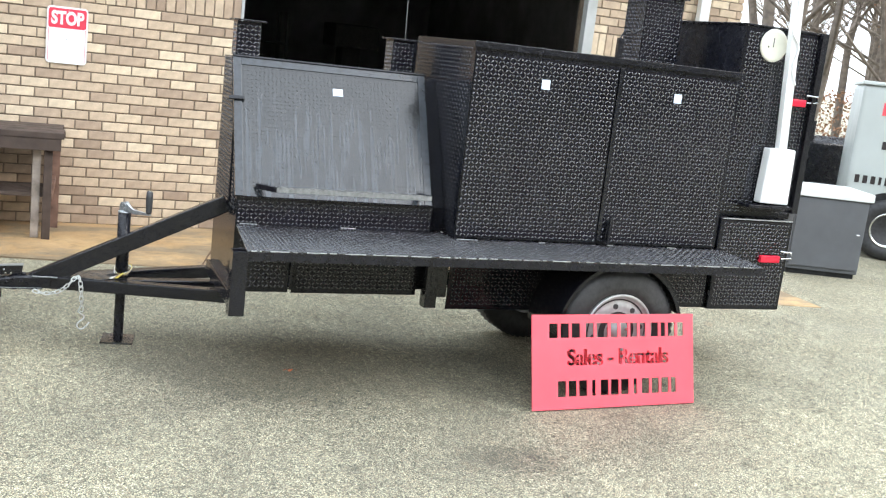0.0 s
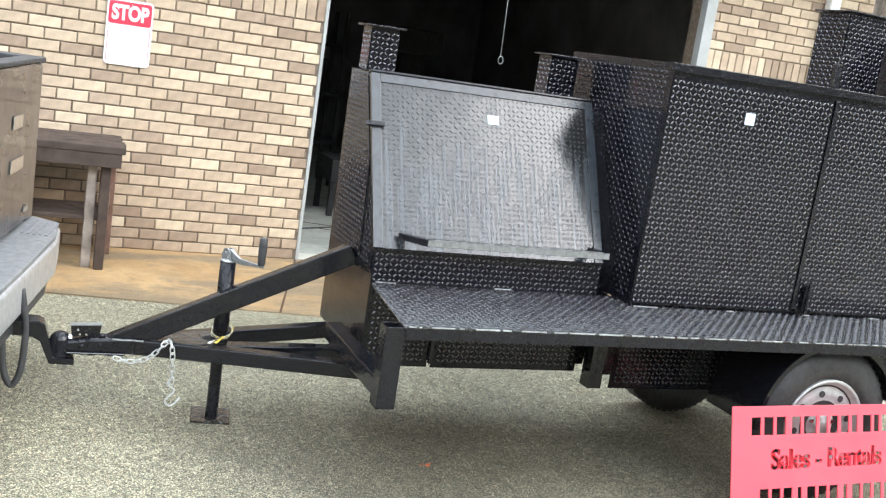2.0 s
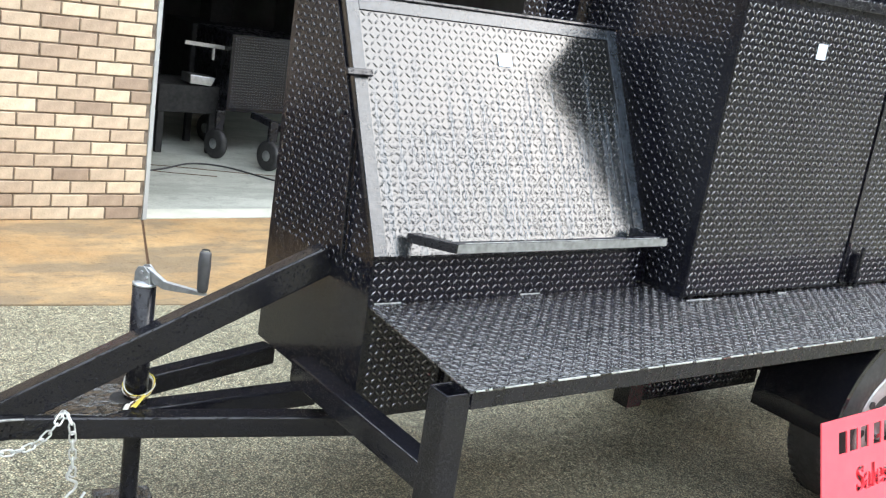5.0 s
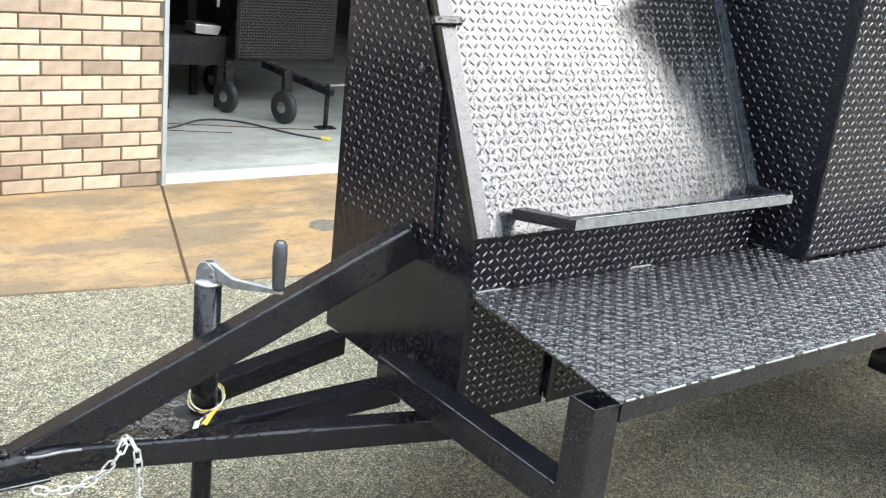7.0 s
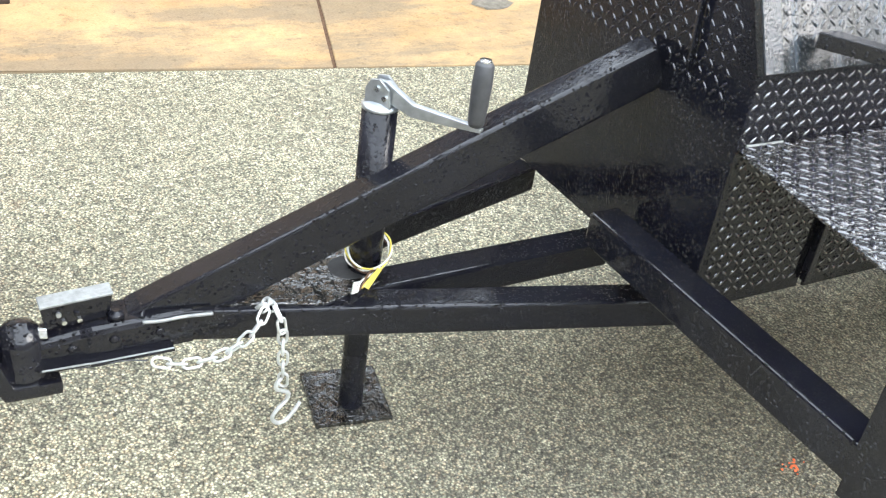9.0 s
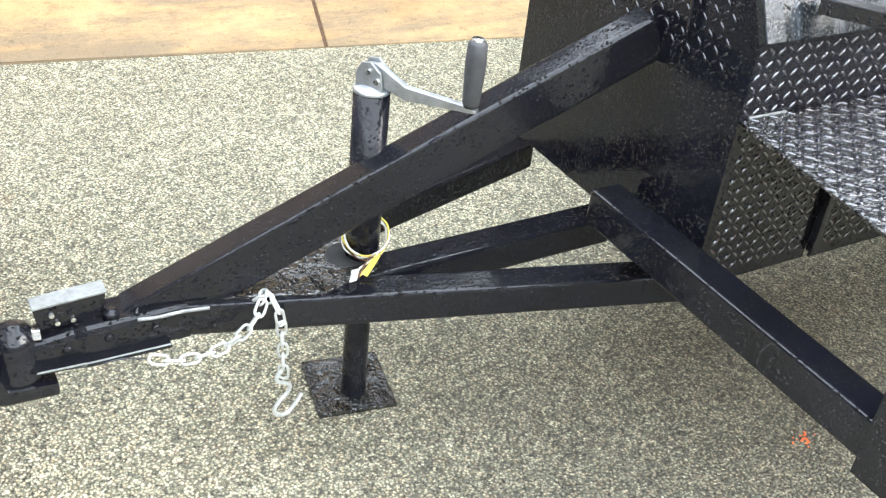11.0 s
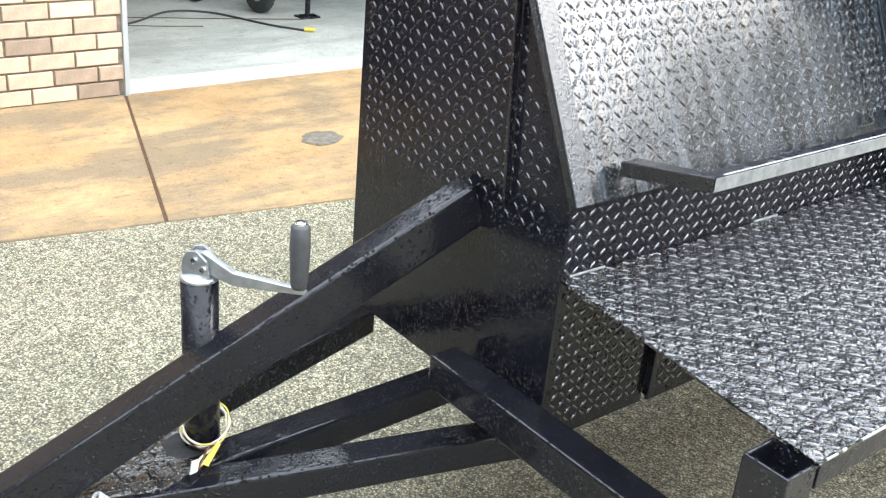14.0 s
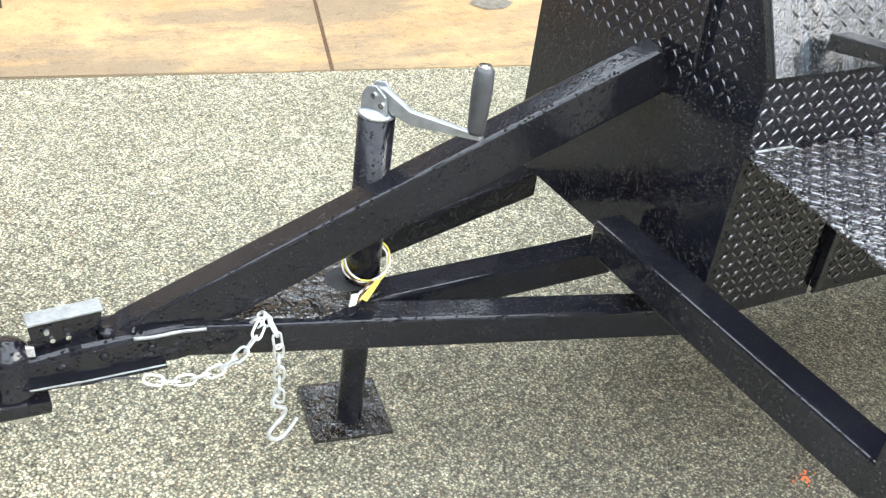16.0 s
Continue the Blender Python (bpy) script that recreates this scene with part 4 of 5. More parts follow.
def wheel(y0, y1, out):
    """A wheel between y0 and y1; out: the side of its face (-1 near, 1 far)."""
    c = (y0 + y1) / 2
    hw = (y1 - y0) / 2
    ax = (0, out, 0)
    tyre = part("tyre", lathe([(0.218, hw * 0.72), (0.235, hw * 0.98), (0.275, hw), (0.349, hw * 0.92), (0.366, hw * 0.72), (WR - 0.004, hw * 0.4), (WR - 0.004, -hw * 0.4), (0.366, -hw * 0.72), (0.349, -hw * 0.92), (0.275, -hw), (0.235, -hw * 0.98), (0.218, -hw * 0.72)], (WX, c, WZ), ax, 56), RUBBER, tr, "black trailer tyre", smooth=True)
    lug = bmesh.new()
    for i in range(56):
        a = 2 * math.pi * i / 56
        for s in (-1, 1):
            m = Matrix.Translation((WX, c, WZ)) @ Matrix.Rotation(a, 4, "Y") @ Matrix.Translation((0, s * hw * 0.50, 0.3645)) @ Matrix.Rotation(radians(10 * s), 4, "X")
            bmesh.ops.create_cube(lug, size=1, matrix=m @ Matrix.Diagonal((0.020, hw * 0.46, 0.008, 1)))
    tagged(part("tread_pattern", lug, RUBBER, tyre), kind="stuff")
    rim = part("rim", lathe([(0.0, hw * 0.92), (0.035, hw * 0.92), (0.04, hw * 0.74), (0.075, hw * 0.74), (0.09, hw * 0.62), (0.135, hw * 0.80), (0.165, hw * 0.77), (0.19, hw * 0.70), (0.206, hw * 0.92), (0.219, hw * 1.0), (0.223, hw * 0.9), (0.217, hw * 0.6), (0.20, -hw * 0.9)], (WX, c, WZ), ax, 48), SILVERPAINT, tyre, "bright silver wheel rim", smooth=True)
    for i in range(8):
        a = 2 * math.pi * i / 8 + 0.2
        p = V(WX + 0.15 * math.cos(a), c + out * hw * 0.74, WZ + 0.15 * math.sin(a))
        part("vent_hole", rod(p, p + V(0, out * hw * 0.08, 0), 0.016, sides=12), RUBBER, tyre)
    for i in range(5):
        a = 2 * math.pi * i / 5 + 0.3
        p = V(WX + 0.062 * math.cos(a), c + out * hw * 0.64, WZ + 0.062 * math.sin(a))
        part("lug_nut", rod(p, p + V(0, out * hw * 0.22, 0), 0.011, sides=6), CHROME, tyre)
    return tyre


wheel(0.076, 0.281, -1)
wheel(1.17, 1.37, 1)
part("axle", rod((WX, 0.2, WZ), (WX, 1.18, WZ), 0.03, sides=18), SATIN, tr)
fen = bmesh.new()
ring = []
for i in range(33):
    a = radians(16 + 166 * i / 32)
    c, s = math.cos(a), math.sin(a)
    ring.append([fen.verts.new((WX + r * c, y, WZ + 0.003 + r * s)) for r, y in ((0.396, 0.067), (0.396, 0.42), (0.403, 0.42), (0.403, 0.062), (0.381, 0.062), (0.381, 0.067))])
for a, b in zip(ring, ring[1:]):
    for i in range(6):
        j = (i + 1) % 6
        fen.faces.new((a[i], a[j], b[j], b[i]))
fen.faces.new(ring[0])
fen.faces.new(ring[-1][::-1])
part("fender", fen, PAINT, tr, "round black steel mudguard", smooth=False)
part("wheel_well", prism([V(1.93, 0.43, 0.32), V(1.935, 0.43, 0.74), V(2.615, 0.43, 0.74), V(2.615, 0.43, 0.36), V(2.56, 0.43, 0.32)], V(0, 0.02, 0)), SATIN, tr)


# ---------------------------------------------------------------- red sign leaning on the wheel
S_BL, S_BR, S_TL = V(1.546, -0.141, -0.045), V(2.615, -0.082, -0.045), V(1.566, -0.006, 0.446)
su = (S_BR - S_BL).normalized()
sv = (S_TL - S_BL)
sv = (sv - su * sv.dot(su) * 0.3)
SH = sv.length
sv = (sv - su * sv.dot(su)).normalized()
SWID = (S_BR - S_BL).length
sn = su.cross(sv)
sign = thing("stencilled_sign", S_BL + su * SWID / 2, "bright red stencilled board propped against the trailer wheel", "sign")
board = part("board", prism([S_BL, S_BR, S_BR + sv * SH, S_BL + sv * SH], -sn * 0.006), REDSIGN, sign, "bright red painted sheet", bevel=0.001)
S_TURN = Matrix((su, sv, sn)).transposed()


def sign_at(a, b):
    return S_BL + su * (a * SWID) + sv * (b * SH) + sn * 0.002


# the lettering is cut through the sheet, so that the wheel and the ground show in it
def bars(a0, a1, b, h, widths, gap, bm):
    """Plain upright slots standing for lettering, from a0 to a1 along the board."""
    total = sum(widths) + gap * (len(widths) - 1)
    k = (a1 - a0) / total
    a = a0
    for w in widths:
        if w > 0.02:
            c = sign_at(a, b) - sn * 0.02
            prism([c - sv * h / 2, c + su * (w * k * SWID) - sv * h / 2, c + su * (w * k * SWID) + sv * h / 2, c + sv * h / 2], sn * 0.04, bm)
        a += (w + gap) * k


cut = bmesh.new()
bars(0.10, 0.935, 0.83, 0.078, [1, 1, 1, 0.0, 1, 1.4, 0.9, 0.9, 0.9, 0.7, 0.0, 1, 0.6, 0.9, 0.8], 0.32, cut)
bars(0.15, 0.885, 0.215, 0.085, [1, 1, 1, 0.0, 0.45, 0.0, 1, 1, 1, 0.0, 0.45, 0.0, 1, 1, 1, 0.7], 0.32, cut)
bmesh.ops.recalc_face_normals(cut, faces=cut.faces)
words = text_mesh("lettering", "Sales - Rentals", 0.122, sign_at(0.52, 0.535), S_TURN, BLACKINK, None, depth=0.02, squeeze=0.95, bold=0.0022)
for shift in (-0.0045, 0.0, 0.0045):
    words.transform(Matrix.Translation(su * shift + sv * 0.00037 * (1 if shift else 0)))
    cut.from_mesh(words)
    words.transform(Matrix.Translation(-su * shift - sv * 0.00037 * (1 if shift else 0)))
bmesh.ops.remove_doubles(cut, verts=cut.verts, dist=0.00002)
cut_mesh = bpy.data.meshes.new("cutter")
cut.to_mesh(cut_mesh)
cut.free()
cutter = bpy.data.objects.new("cutter", cut_mesh)
scene.collection.objects.link(cutter)
mod = board.modifiers.new("stencil", "BOOLEAN")
mod.operation, mod.solver, mod.object = "DIFFERENCE", "EXACT", cutter
mod.use_self = True
bpy.context.view_layer.update()
sheet = bpy.data.meshes.new_from_object(board.evaluated_get(bpy.context.evaluated_depsgraph_get()))
board.modifiers.clear()
board.data = sheet
bpy.data.objects.remove(cutter)
board.data.materials.clear()
board.data.materials.append(REDSIGN)
tagged(board, "bright red painted sheet with cut-out lettering")
# bridges that hold the middles of the rounded letters
BRIDGES = [0.52 + d_ / SWID for d_ in (-0.257, -0.180, 0.035, 0.092, 0.242)]
for a in BRIDGES:
    c = sign_at(a, 0.535) - sn * 0.007
    part("bridge", prism([c - su * 0.0035 - sv * 0.052, c + su * 0.0035 - sv * 0.052, c + su * 0.0035 + sv * 0.052, c - su * 0.0035 + sv * 0.052], sn * 0.0045), REDSIGN, sign)


# ---------------------------------------------------------------- stop sign on the wall
SX0, SX1, SZ0, SZ1 = -0.862, -0.558, 1.315, 1.755
ss = thing("stop_sign", ((SX0 + SX1) / 2, 4.07, SZ0), "small white and red metal stop notice on the brick wall", "sign")


def rounded(x0, x1, z0, z1, r, y, t, n=5):
    pts = []
    for cx, cz, a0 in ((x1 - r, z0 + r, -90), (x1 - r, z1 - r, 0), (x0 + r, z1 - r, 90), (x0 + r, z0 + r, 180)):
        for i in range(n + 1):
            a = radians(a0 + 90 * i / n)
            pts.append(V(cx + r * math.cos(a), y, cz + r * math.sin(a)))
    return prism(pts, V(0, t, 0))


part("plate", rounded(SX0, SX1, SZ0, SZ1, 0.03, 4.066, 0.004), SIGNWHITE, ss)
part("red_field", rounded(SX0 + 0.012, SX1 - 0.012, SZ1 - 0.165, SZ1 - 0.014, 0.018, 4.064, 0.0018), SIGNRED, ss, "red upper field")
part("rim_line", prism([V(SX0 + 0.014, 4.0645, SZ0 + 0.02), V(SX0 + 0.017, 4.0645, SZ0 + 0.02), V(SX0 + 0.017, 4.0645, SZ1 - 0.17), V(SX0 + 0.014, 4.0645, SZ1 - 0.17)], V(0, 0.001, 0)), SIGNRED, ss)
part("rim_line", prism([V(SX1 - 0.017, 4.0645, SZ0 + 0.02), V(SX1 - 0.014, 4.0645, SZ0 + 0.02), V(SX1 - 0.014, 4.0645, SZ1 - 0.17), V(SX1 - 0.017, 4.0645, SZ1 - 0.17)], V(0, 0.001, 0)), SIGNRED, ss)
text_mesh("lettering", "STOP", 0.135, ((SX0 + SX1) / 2, 4.0625, SZ1 - 0.092), ((1, 0, 0), (0, 0, -1), (0, 1, 0)), SIGNWHITE, ss, label="white lettering", squeeze=0.74, bold=0.006)
for bx_, bz in ((SX0 + 0.15, SZ0 + 0.19), (SX0 + 0.16, SZ1 - 0.03)):
    part("screw", rod((bx_, 4.064, bz), (bx_, 4.060, bz), 0.005, sides=10), DULLZINC, ss)


# ---------------------------------------------------------------- workbench
bench = thing("workbench", (-1.5, 3.7, 0.05), "weathered dark timber workbench against the brick wall", "workbench")
for i in range(4):
    y0 = 3.40 + i * 0.158
    part("top_plank", box(-2.3, -0.715 + 0.012 * (i % 2), y0, y0 + 0.152, 0.79, 0.835), OLDWOOD, bench, bevel=0.005)
part("fascia", box(-2.3, -0.735, 3.405, 3.445, 0.70, 0.789), OLDWOOD, bench, bevel=0.004)
part("end_fascia", box(-0.775, -0.735, 3.447, 4.0, 0.70, 0.789), OLDWOOD, bench, bevel=0.004)
for lx, ly, m, lab in ((-0.82, 3.48, OLDWOOD, ""), (-0.90, 3.53, PALEWOOD, "pale peeling post"), (-0.755, 3.96, REDWOOD, "red-brown worn leg"), (-2.2, 3.45, OLDWOOD, ""), (-2.2, 3.97, OLDWOOD, "")):
    zf = 0.008 + 0.021 * max(0.0, (ly - 0.04 - apron_edge(lx)) / (4.09 - apron_edge(lx)))
    part("leg", box(lx - 0.03, lx + 0.03, ly - (0.09 if m is REDWOOD else 0.035), ly + 0.04, zf, 0.70), m, bench, lab, bevel=0.006)
for i in range(3):
    part("shelf_plank", box(-2.25, -0.80, 3.50 + i * 0.16, 3.65 + i * 0.16, 0.335, 0.365), OLDWOOD, bench, bevel=0.004)
part("stretcher", beam((-0.80, 3.5, 0.33), (-0.76, 3.96, 0.43), 0.03, 0.07), REDWOOD, bench, "split red-brown stretcher", bevel=0.005)


# ---------------------------------------------------------------- downpipe
dp = thing("downpipe", (5.15, 4.03, 0.0), "white painted metal rainwater downpipe on the brick wall", "downpipe")
part("pipe", box(5.09, 5.20, 3.985, 4.062, 0.12, 2.98), TRIMWHITE, dp, bevel=0.012)
part("shoe", beam((5.145, 4.02, 0.16), (5.145, 3.86, 0.075), 0.11, 0.08), TRIMWHITE, dp, bevel=0.01)
part("strap", box(5.07, 5.22, 3.975, 4.07, 2.1, 2.13), TRIMWHITE, dp, bevel=0.003)


# ---------------------------------------------------------------- inside the workshop
cable = thing("pull_cord", (2.24, 4.35, 1.7), "pale door pull cord with a looped end", "cord")
part("cord", rod((2.20, 4.35, 1.76), (2.17, 4.35, 2.80), 0.0036, sides=8), DULLZINC, cable)
part("loop", wire([(2.205 + 0.022 * math.cos(a), 4.35, 1.735 + 0.03 * math.sin(a)) for a in (2 * math.pi * i / 14 for i in range(14))], 0.004, closed=True), DULLZINC, cable, smooth=True)

cart = thing("small_smoker_cart", (2.4, 6.2, FLOOR_Z), "small black box smoker on wheels in the dark workshop", "smoker")
part("body", box(1.95, 2.80, 5.86, 6.60, 0.42, 1.03), SATIN, cart, bevel=0.01)
tread("front", (1.95, 5.855, 0.42), (1, 0, 0), (0, 0, 1), rect(0.85, 0.61), 0.003, TREAD, cart)
for wx, wy in ((1.90, 5.88), (2.17, 5.46), (2.1, 6.55)):
    w = part("wheel", lathe([(0.07, 0.03), (0.105, 0.03), (0.12, 0.015), (0.12, -0.015), (0.105, -0.03), (0.07, -0.03)], (wx, wy, FLOOR_Z + 0.12), (-0.9, -0.3, 0), 28), RUBBER, cart, smooth=True)
    part("hub", lathe([(0.0, 0.035), (0.03, 0.035), (0.068, 0.02), (0.069, -0.02), (0.0, -0.02)], (wx, wy, FLOOR_Z + 0.12), (-0.9, -0.3, 0), 20), DULLZINC, w, smooth=True)
    part("fork", box(wx - 0.02, wx + 0.05, wy - 0.02, wy + 0.02, 0.26, 0.419), SATIN, cart, bevel=0.004)
part("tongue", beam((2.19, 5.86, 0.40), (2.42, 5.20, 0.30), 0.05, 0.05), SATIN, cart, bevel=0.004)
stand = part("stand", rod((2.41, 5.25, FLOOR_Z + 0.012), (2.41, 5.25, 0.36), 0.018, sides=14), SATIN, cart)
part("stand_foot", box(2.34, 2.48, 5.20, 5.30, FLOOR_Z + 0.001, FLOOR_Z + 0.012), SATIN, stand, bevel=0.002)
part("stand_crank", beam((2.41, 5.25, 0.35), (2.55, 5.23, 0.36), 0.014, 0.014), DULLZINC, stand)
part("crossbar", beam((1.62, 6.0, 0.92), (2.0, 6.0, 0.90), 0.02, 0.03), DULLZINC, cart, "bright bar")
part("upright", beam((1.86, 6.0, 0.80), (1.86, 6.0, 0.91), 0.02, 0.02), DULLZINC, cart)
pail = thing("bright_tray", (1.79, 6.05, 0.55), "pale metal tray on the dark cart", "tray")
part("tray", prism([V(1.69, 6.0, 0.60), V(1.87, 6.0, 0.585), V(1.90, 6.0, 0.655), V(1.69, 6.0, 0.67)], V(0, 0.2, 0)), DULLZINC, pail, bevel=0.006)
stool = thing("tool_cart", (1.75, 6.3, FLOOR_Z), "black metal tool cart standing in the dark workshop", "tool cart")
part("body", box(1.45, 1.96, 6.02, 6.6, 0.36, 0.58), HOODGREY, stool, bevel=0.01)
for lx in (1.49, 1.92):
    part("leg", box(lx - 0.025, lx + 0.025, 6.04, 6.09, FLOOR_Z, 0.36), HOODGREY, stool)
    part("leg", box(lx - 0.025, lx + 0.025, 6.53, 6.58, FLOOR_Z, 0.36), HOODGREY, stool)
rack = thing("steel_rack", (1.35, 8.2, FLOOR_Z), "dark open steel rack with grey boxes", "rack")
for lx in (0.75, 1.95):
    for ly in (8.0, 8.5):
        part("upright", box(lx - 0.02, lx + 0.02, ly - 0.02, ly + 0.02, FLOOR_Z, 2.0), HOODGREY, rack)
for z in (0.5, 1.05, 1.6):
    part("shelf", box(0.74, 1.96, 7.98, 8.52, z, z + 0.03), HOODGREY, rack)
for bx_, z, w, h in ((0.95, 0.532, 0.35, 0.3), (1.5, 0.532, 0.3, 0.24), (1.0, 1.082, 0.42, 0.28), (1.6, 1.082, 0.3, 0.35)):
    crate = thing("storage_box", (bx_, 8.2, z), "grey storage box on the steel rack", "box", "boxes on the rack")
    part("carton", box(bx_ - w / 2, bx_ + w / 2, 8.02, 8.4, z, z + h), HOODGREY, crate, bevel=0.01)
    part("carton_lid", box(bx_ - w / 2 - 0.01, bx_ + w / 2 + 0.01, 8.01, 8.41, z + h, z + h + 0.03), HOODGREY, crate, bevel=0.005)
mach = thing("drill_press", (3.0, 8.6, FLOOR_Z), "dark grey column drill on the workshop floor", "drill press")
part("base", box(2.5, 3.4, 8.2, 9.0, FLOOR_Z, 0.9), HOODGREY, mach, bevel=0.02)
part("column", box(2.8, 3.05, 8.5, 8.8, 0.9, 1.95), HOODGREY, mach, bevel=0.02)
part("head", box(2.62, 3.22, 8.25, 8.85, 1.65, 1.95), HOODGREY, mach, bevel=0.03)
for o in (cart, pail, stool):
    o.location.x -= 0.05
hose = thing("extension_lead", (1.6, 4.75, FLOOR_Z), "dark extension lead with a yellow plug on the floor", "cable")
part("lead", wire(spline([(0.95, 5.28, FLOOR_Z + 0.007), (1.25, 5.42, FLOOR_Z + 0.007), (1.55, 5.62, FLOOR_Z + 0.007), (1.80, 5.52, FLOOR_Z + 0.007), (2.00, 5.12, FLOOR_Z + 0.007), (2.14, 4.92, FLOOR_Z + 0.007)], 6), 0.007), GRIP, hose, smooth=True)
part("plug", rod((2.14, 4.92, FLOOR_Z + 0.014), (2.19, 4.88, FLOOR_Z + 0.014), 0.014, sides=12), YELLOW, hose, "yellow plug")

# ---------------------------------------------------------------- grey cabinet, black pit and box trailer beyond
gc = thing("grey_cabinet", (6.35, 3.1, 0.0), "grey metal cabinet with a white worktop standing on the asphalt", "cabinet")
M_GC = Matrix.Translation((6.36, 3.10, 0)) @ Matrix.Rotation(radians(-21), 4, "Z")


def turned(bm, m):
    bmesh.ops.transform(bm, matrix=m, verts=bm.verts)
    return bm


part("body", turned(box(-0.36, 0.36, 0.0, 0.6, 0.05, 0.78), M_GC), PUTTY, gc, bevel=0.006)
part("door", turned(box(-0.345, 0.345, -0.018, -0.002, 0.09, 0.765), M_GC), PUTTY, gc, bevel=0.004)
part("plinth", turned(box(-0.34, 0.34, 0.03, 0.57, 0.0, 0.05), M_GC), HOODGREY, gc)
part("worktop", turned(box(-0.385, 0.385, -0.035, 0.62, 0.782, 0.86), M_GC), TRIMWHITE, gc, "thick white worktop", bevel=0.006)
part("handle", turned(rod((0.27, -0.035, 0.45), (0.30, -0.035, 0.45), 0.008, sides=10), M_GC), CHROME, gc)

pit = thing("black_smoker", (9.1, 6.3, 0.0), "black steel barrel smoker standing behind the cabinet", "smoker")
part("body", box(8.35, 9.75, 5.9, 6.8, 0.3, 1.15), SATIN, pit, bevel=0.03)
part("lid", turned(rod((-0.74, 0, 0), (0.74, 0, 0), 0.36, sides=28), Matrix.Translation((9.05, 6.35, 0.86))), SATIN, pit, smooth=False)
part("chimney", rod((8.52, 6.1, 1.15), (8.52, 6.1, 1.42), 0.10, sides=20), SATIN, pit)
part("handle", beam((8.5, 5.86, 0.62), (9.0, 5.86, 0.60), 0.03, 0.03), DULLZINC, pit)
for lx in (8.45, 9.65):
    part("leg", box(lx - 0.05, lx + 0.05, 5.95, 6.75, 0.0, 0.3), SATIN, pit, bevel=0.005)

van = thing("box_trailer", (9.5, 4.3, 0.0), "pale grey enclosed cargo trailer with red and black lettering", "trailer")
part("body", box(7.42, 12.2, 3.62, 5.4, 0.48, 1.93), VANGREY, van, bevel=0.05)
part("skirt", box(7.45, 12.15, 3.64, 5.38, 0.40, 0.478), HOODGREY, van)
part("roof", box(7.40, 12.22, 3.60, 5.42, 1.932, 1.975), VANGREY, van, bevel=0.015)
vt = part("tyre", lathe([(0.19, 0.07), (0.21, 0.10), (0.29, 0.10), (0.335, 0.075), (0.345, 0.03), (0.345, -0.03), (0.335, -0.075), (0.21, -0.1)], (7.94, 3.62, 0.346), (0, -1, 0), 44), RUBBER, van, smooth=True)
part("rim", lathe([(0.0, 0.05), (0.05, 0.05), (0.06, 0.03), (0.10, 0.02), (0.16, 0.04), (0.18, 0.09), (0.195, 0.095), (0.2, 0.07), (0.19, -0.05)], (7.94, 3.62, 0.346), (0, -1, 0), 36), CHROME, vt, "bright steel wheel", smooth=True)
for i in range(8):
    a = 2 * math.pi * i / 8
    part("vent_hole", rod((7.94 + 0.125 * math.cos(a), 3.60, 0.346 + 0.125 * math.sin(a)), (7.94 + 0.125 * math.cos(a), 3.588, 0.346 + 0.125 * math.sin(a)), 0.02, sides=10), HOODGREY, vt)
arch = bmesh.new()
arc = [(7.94 + 0.41 * math.cos(radians(a)), 0.36 + 0.41 * math.sin(radians(a))) for a in range(0, 181, 9)]
prism([V(x_, 3.612, z_) for x_, z_ in arc], V(0, 0.05, 0), arch)
part("wheel_arch", arch, HOODGREY, van)
for z_, h_, m_, ws in ((1.68, 0.14, REDSIGN, (0.10, 0.09, 0.09, 0.09, 0.1)), (1.28, 0.09, BLACKINK, (0.07, 0.06, 0.07, 0.06, 0.07, 0.06)), (0.88, 0.09, BLACKINK, (0.05, 0.05, 0.05, 0.03, 0.05, 0.05, 0.05))):
    x_ = 7.66 if h_ > 0.1 else (7.72 if z_ > 1 else 7.50)
    for w_ in ws:
        part("letter_bar", box(x_, x_ + w_, 3.613, 3.619, z_ - h_ / 2, z_ + h_ / 2), m_, van)
        x_ += w_ + 0.035

M_VAN = Matrix.Translation((7.70, 4.39, 0)) @ Matrix.Rotation(radians(-40), 4, "Z") @ Matrix.Translation((-7.42, -3.62, 0))
for o in van.children_recursive:
    o.data.transform(M_VAN)

# ---------------------------------------------------------------- pickup truck in front of the trailer
pk = new("pickup_truck")
tagged(pk, "dark bronze pickup truck hitched up, silver rear bumper", "truck")


def flank(x0, x1, z0, z1, yy, t):
    return box(x0, x1, yy, yy + t, z0, z1)


part("tailgate", box(-0.20, -0.13, -0.80, 0.80, 0.68, 1.41), TRUCKPAINT, pk, "glossy dark tailgate", bevel=0.02)
part("bed_side", flank(-2.3, -0.14, 0.66, 1.40, 0.802, 0.14), TRUCKPAINT, pk, bevel=0.02)
part("bed_side", flank(-2.3, -0.14, 0.66, 1.40, -0.942, 0.14), TRUCKPAINT, pk, bevel=0.02)
part("rail_cap", box(-2.3, -0.13, 0.80, 0.945, 1.402, 1.43), GRIP, pk, bevel=0.008)
part("rail_cap", box(-2.3, -0.13, -0.945, -0.80, 1.402, 1.43), GRIP, pk, bevel=0.008)
part("tailgate_cap", box(-0.205, -0.125, -0.79, 0.79, 1.411, 1.432), GRIP, pk, bevel=0.006)
part("bed_floor", box(-2.3, -0.21, -0.80, 0.80, 0.70, 0.76), GRIP, pk)
part("cab_body", box(-4.6, -2.32, -0.94, 0.94, 0.45, 1.30), TRUCKPAINT, pk, bevel=0.05)
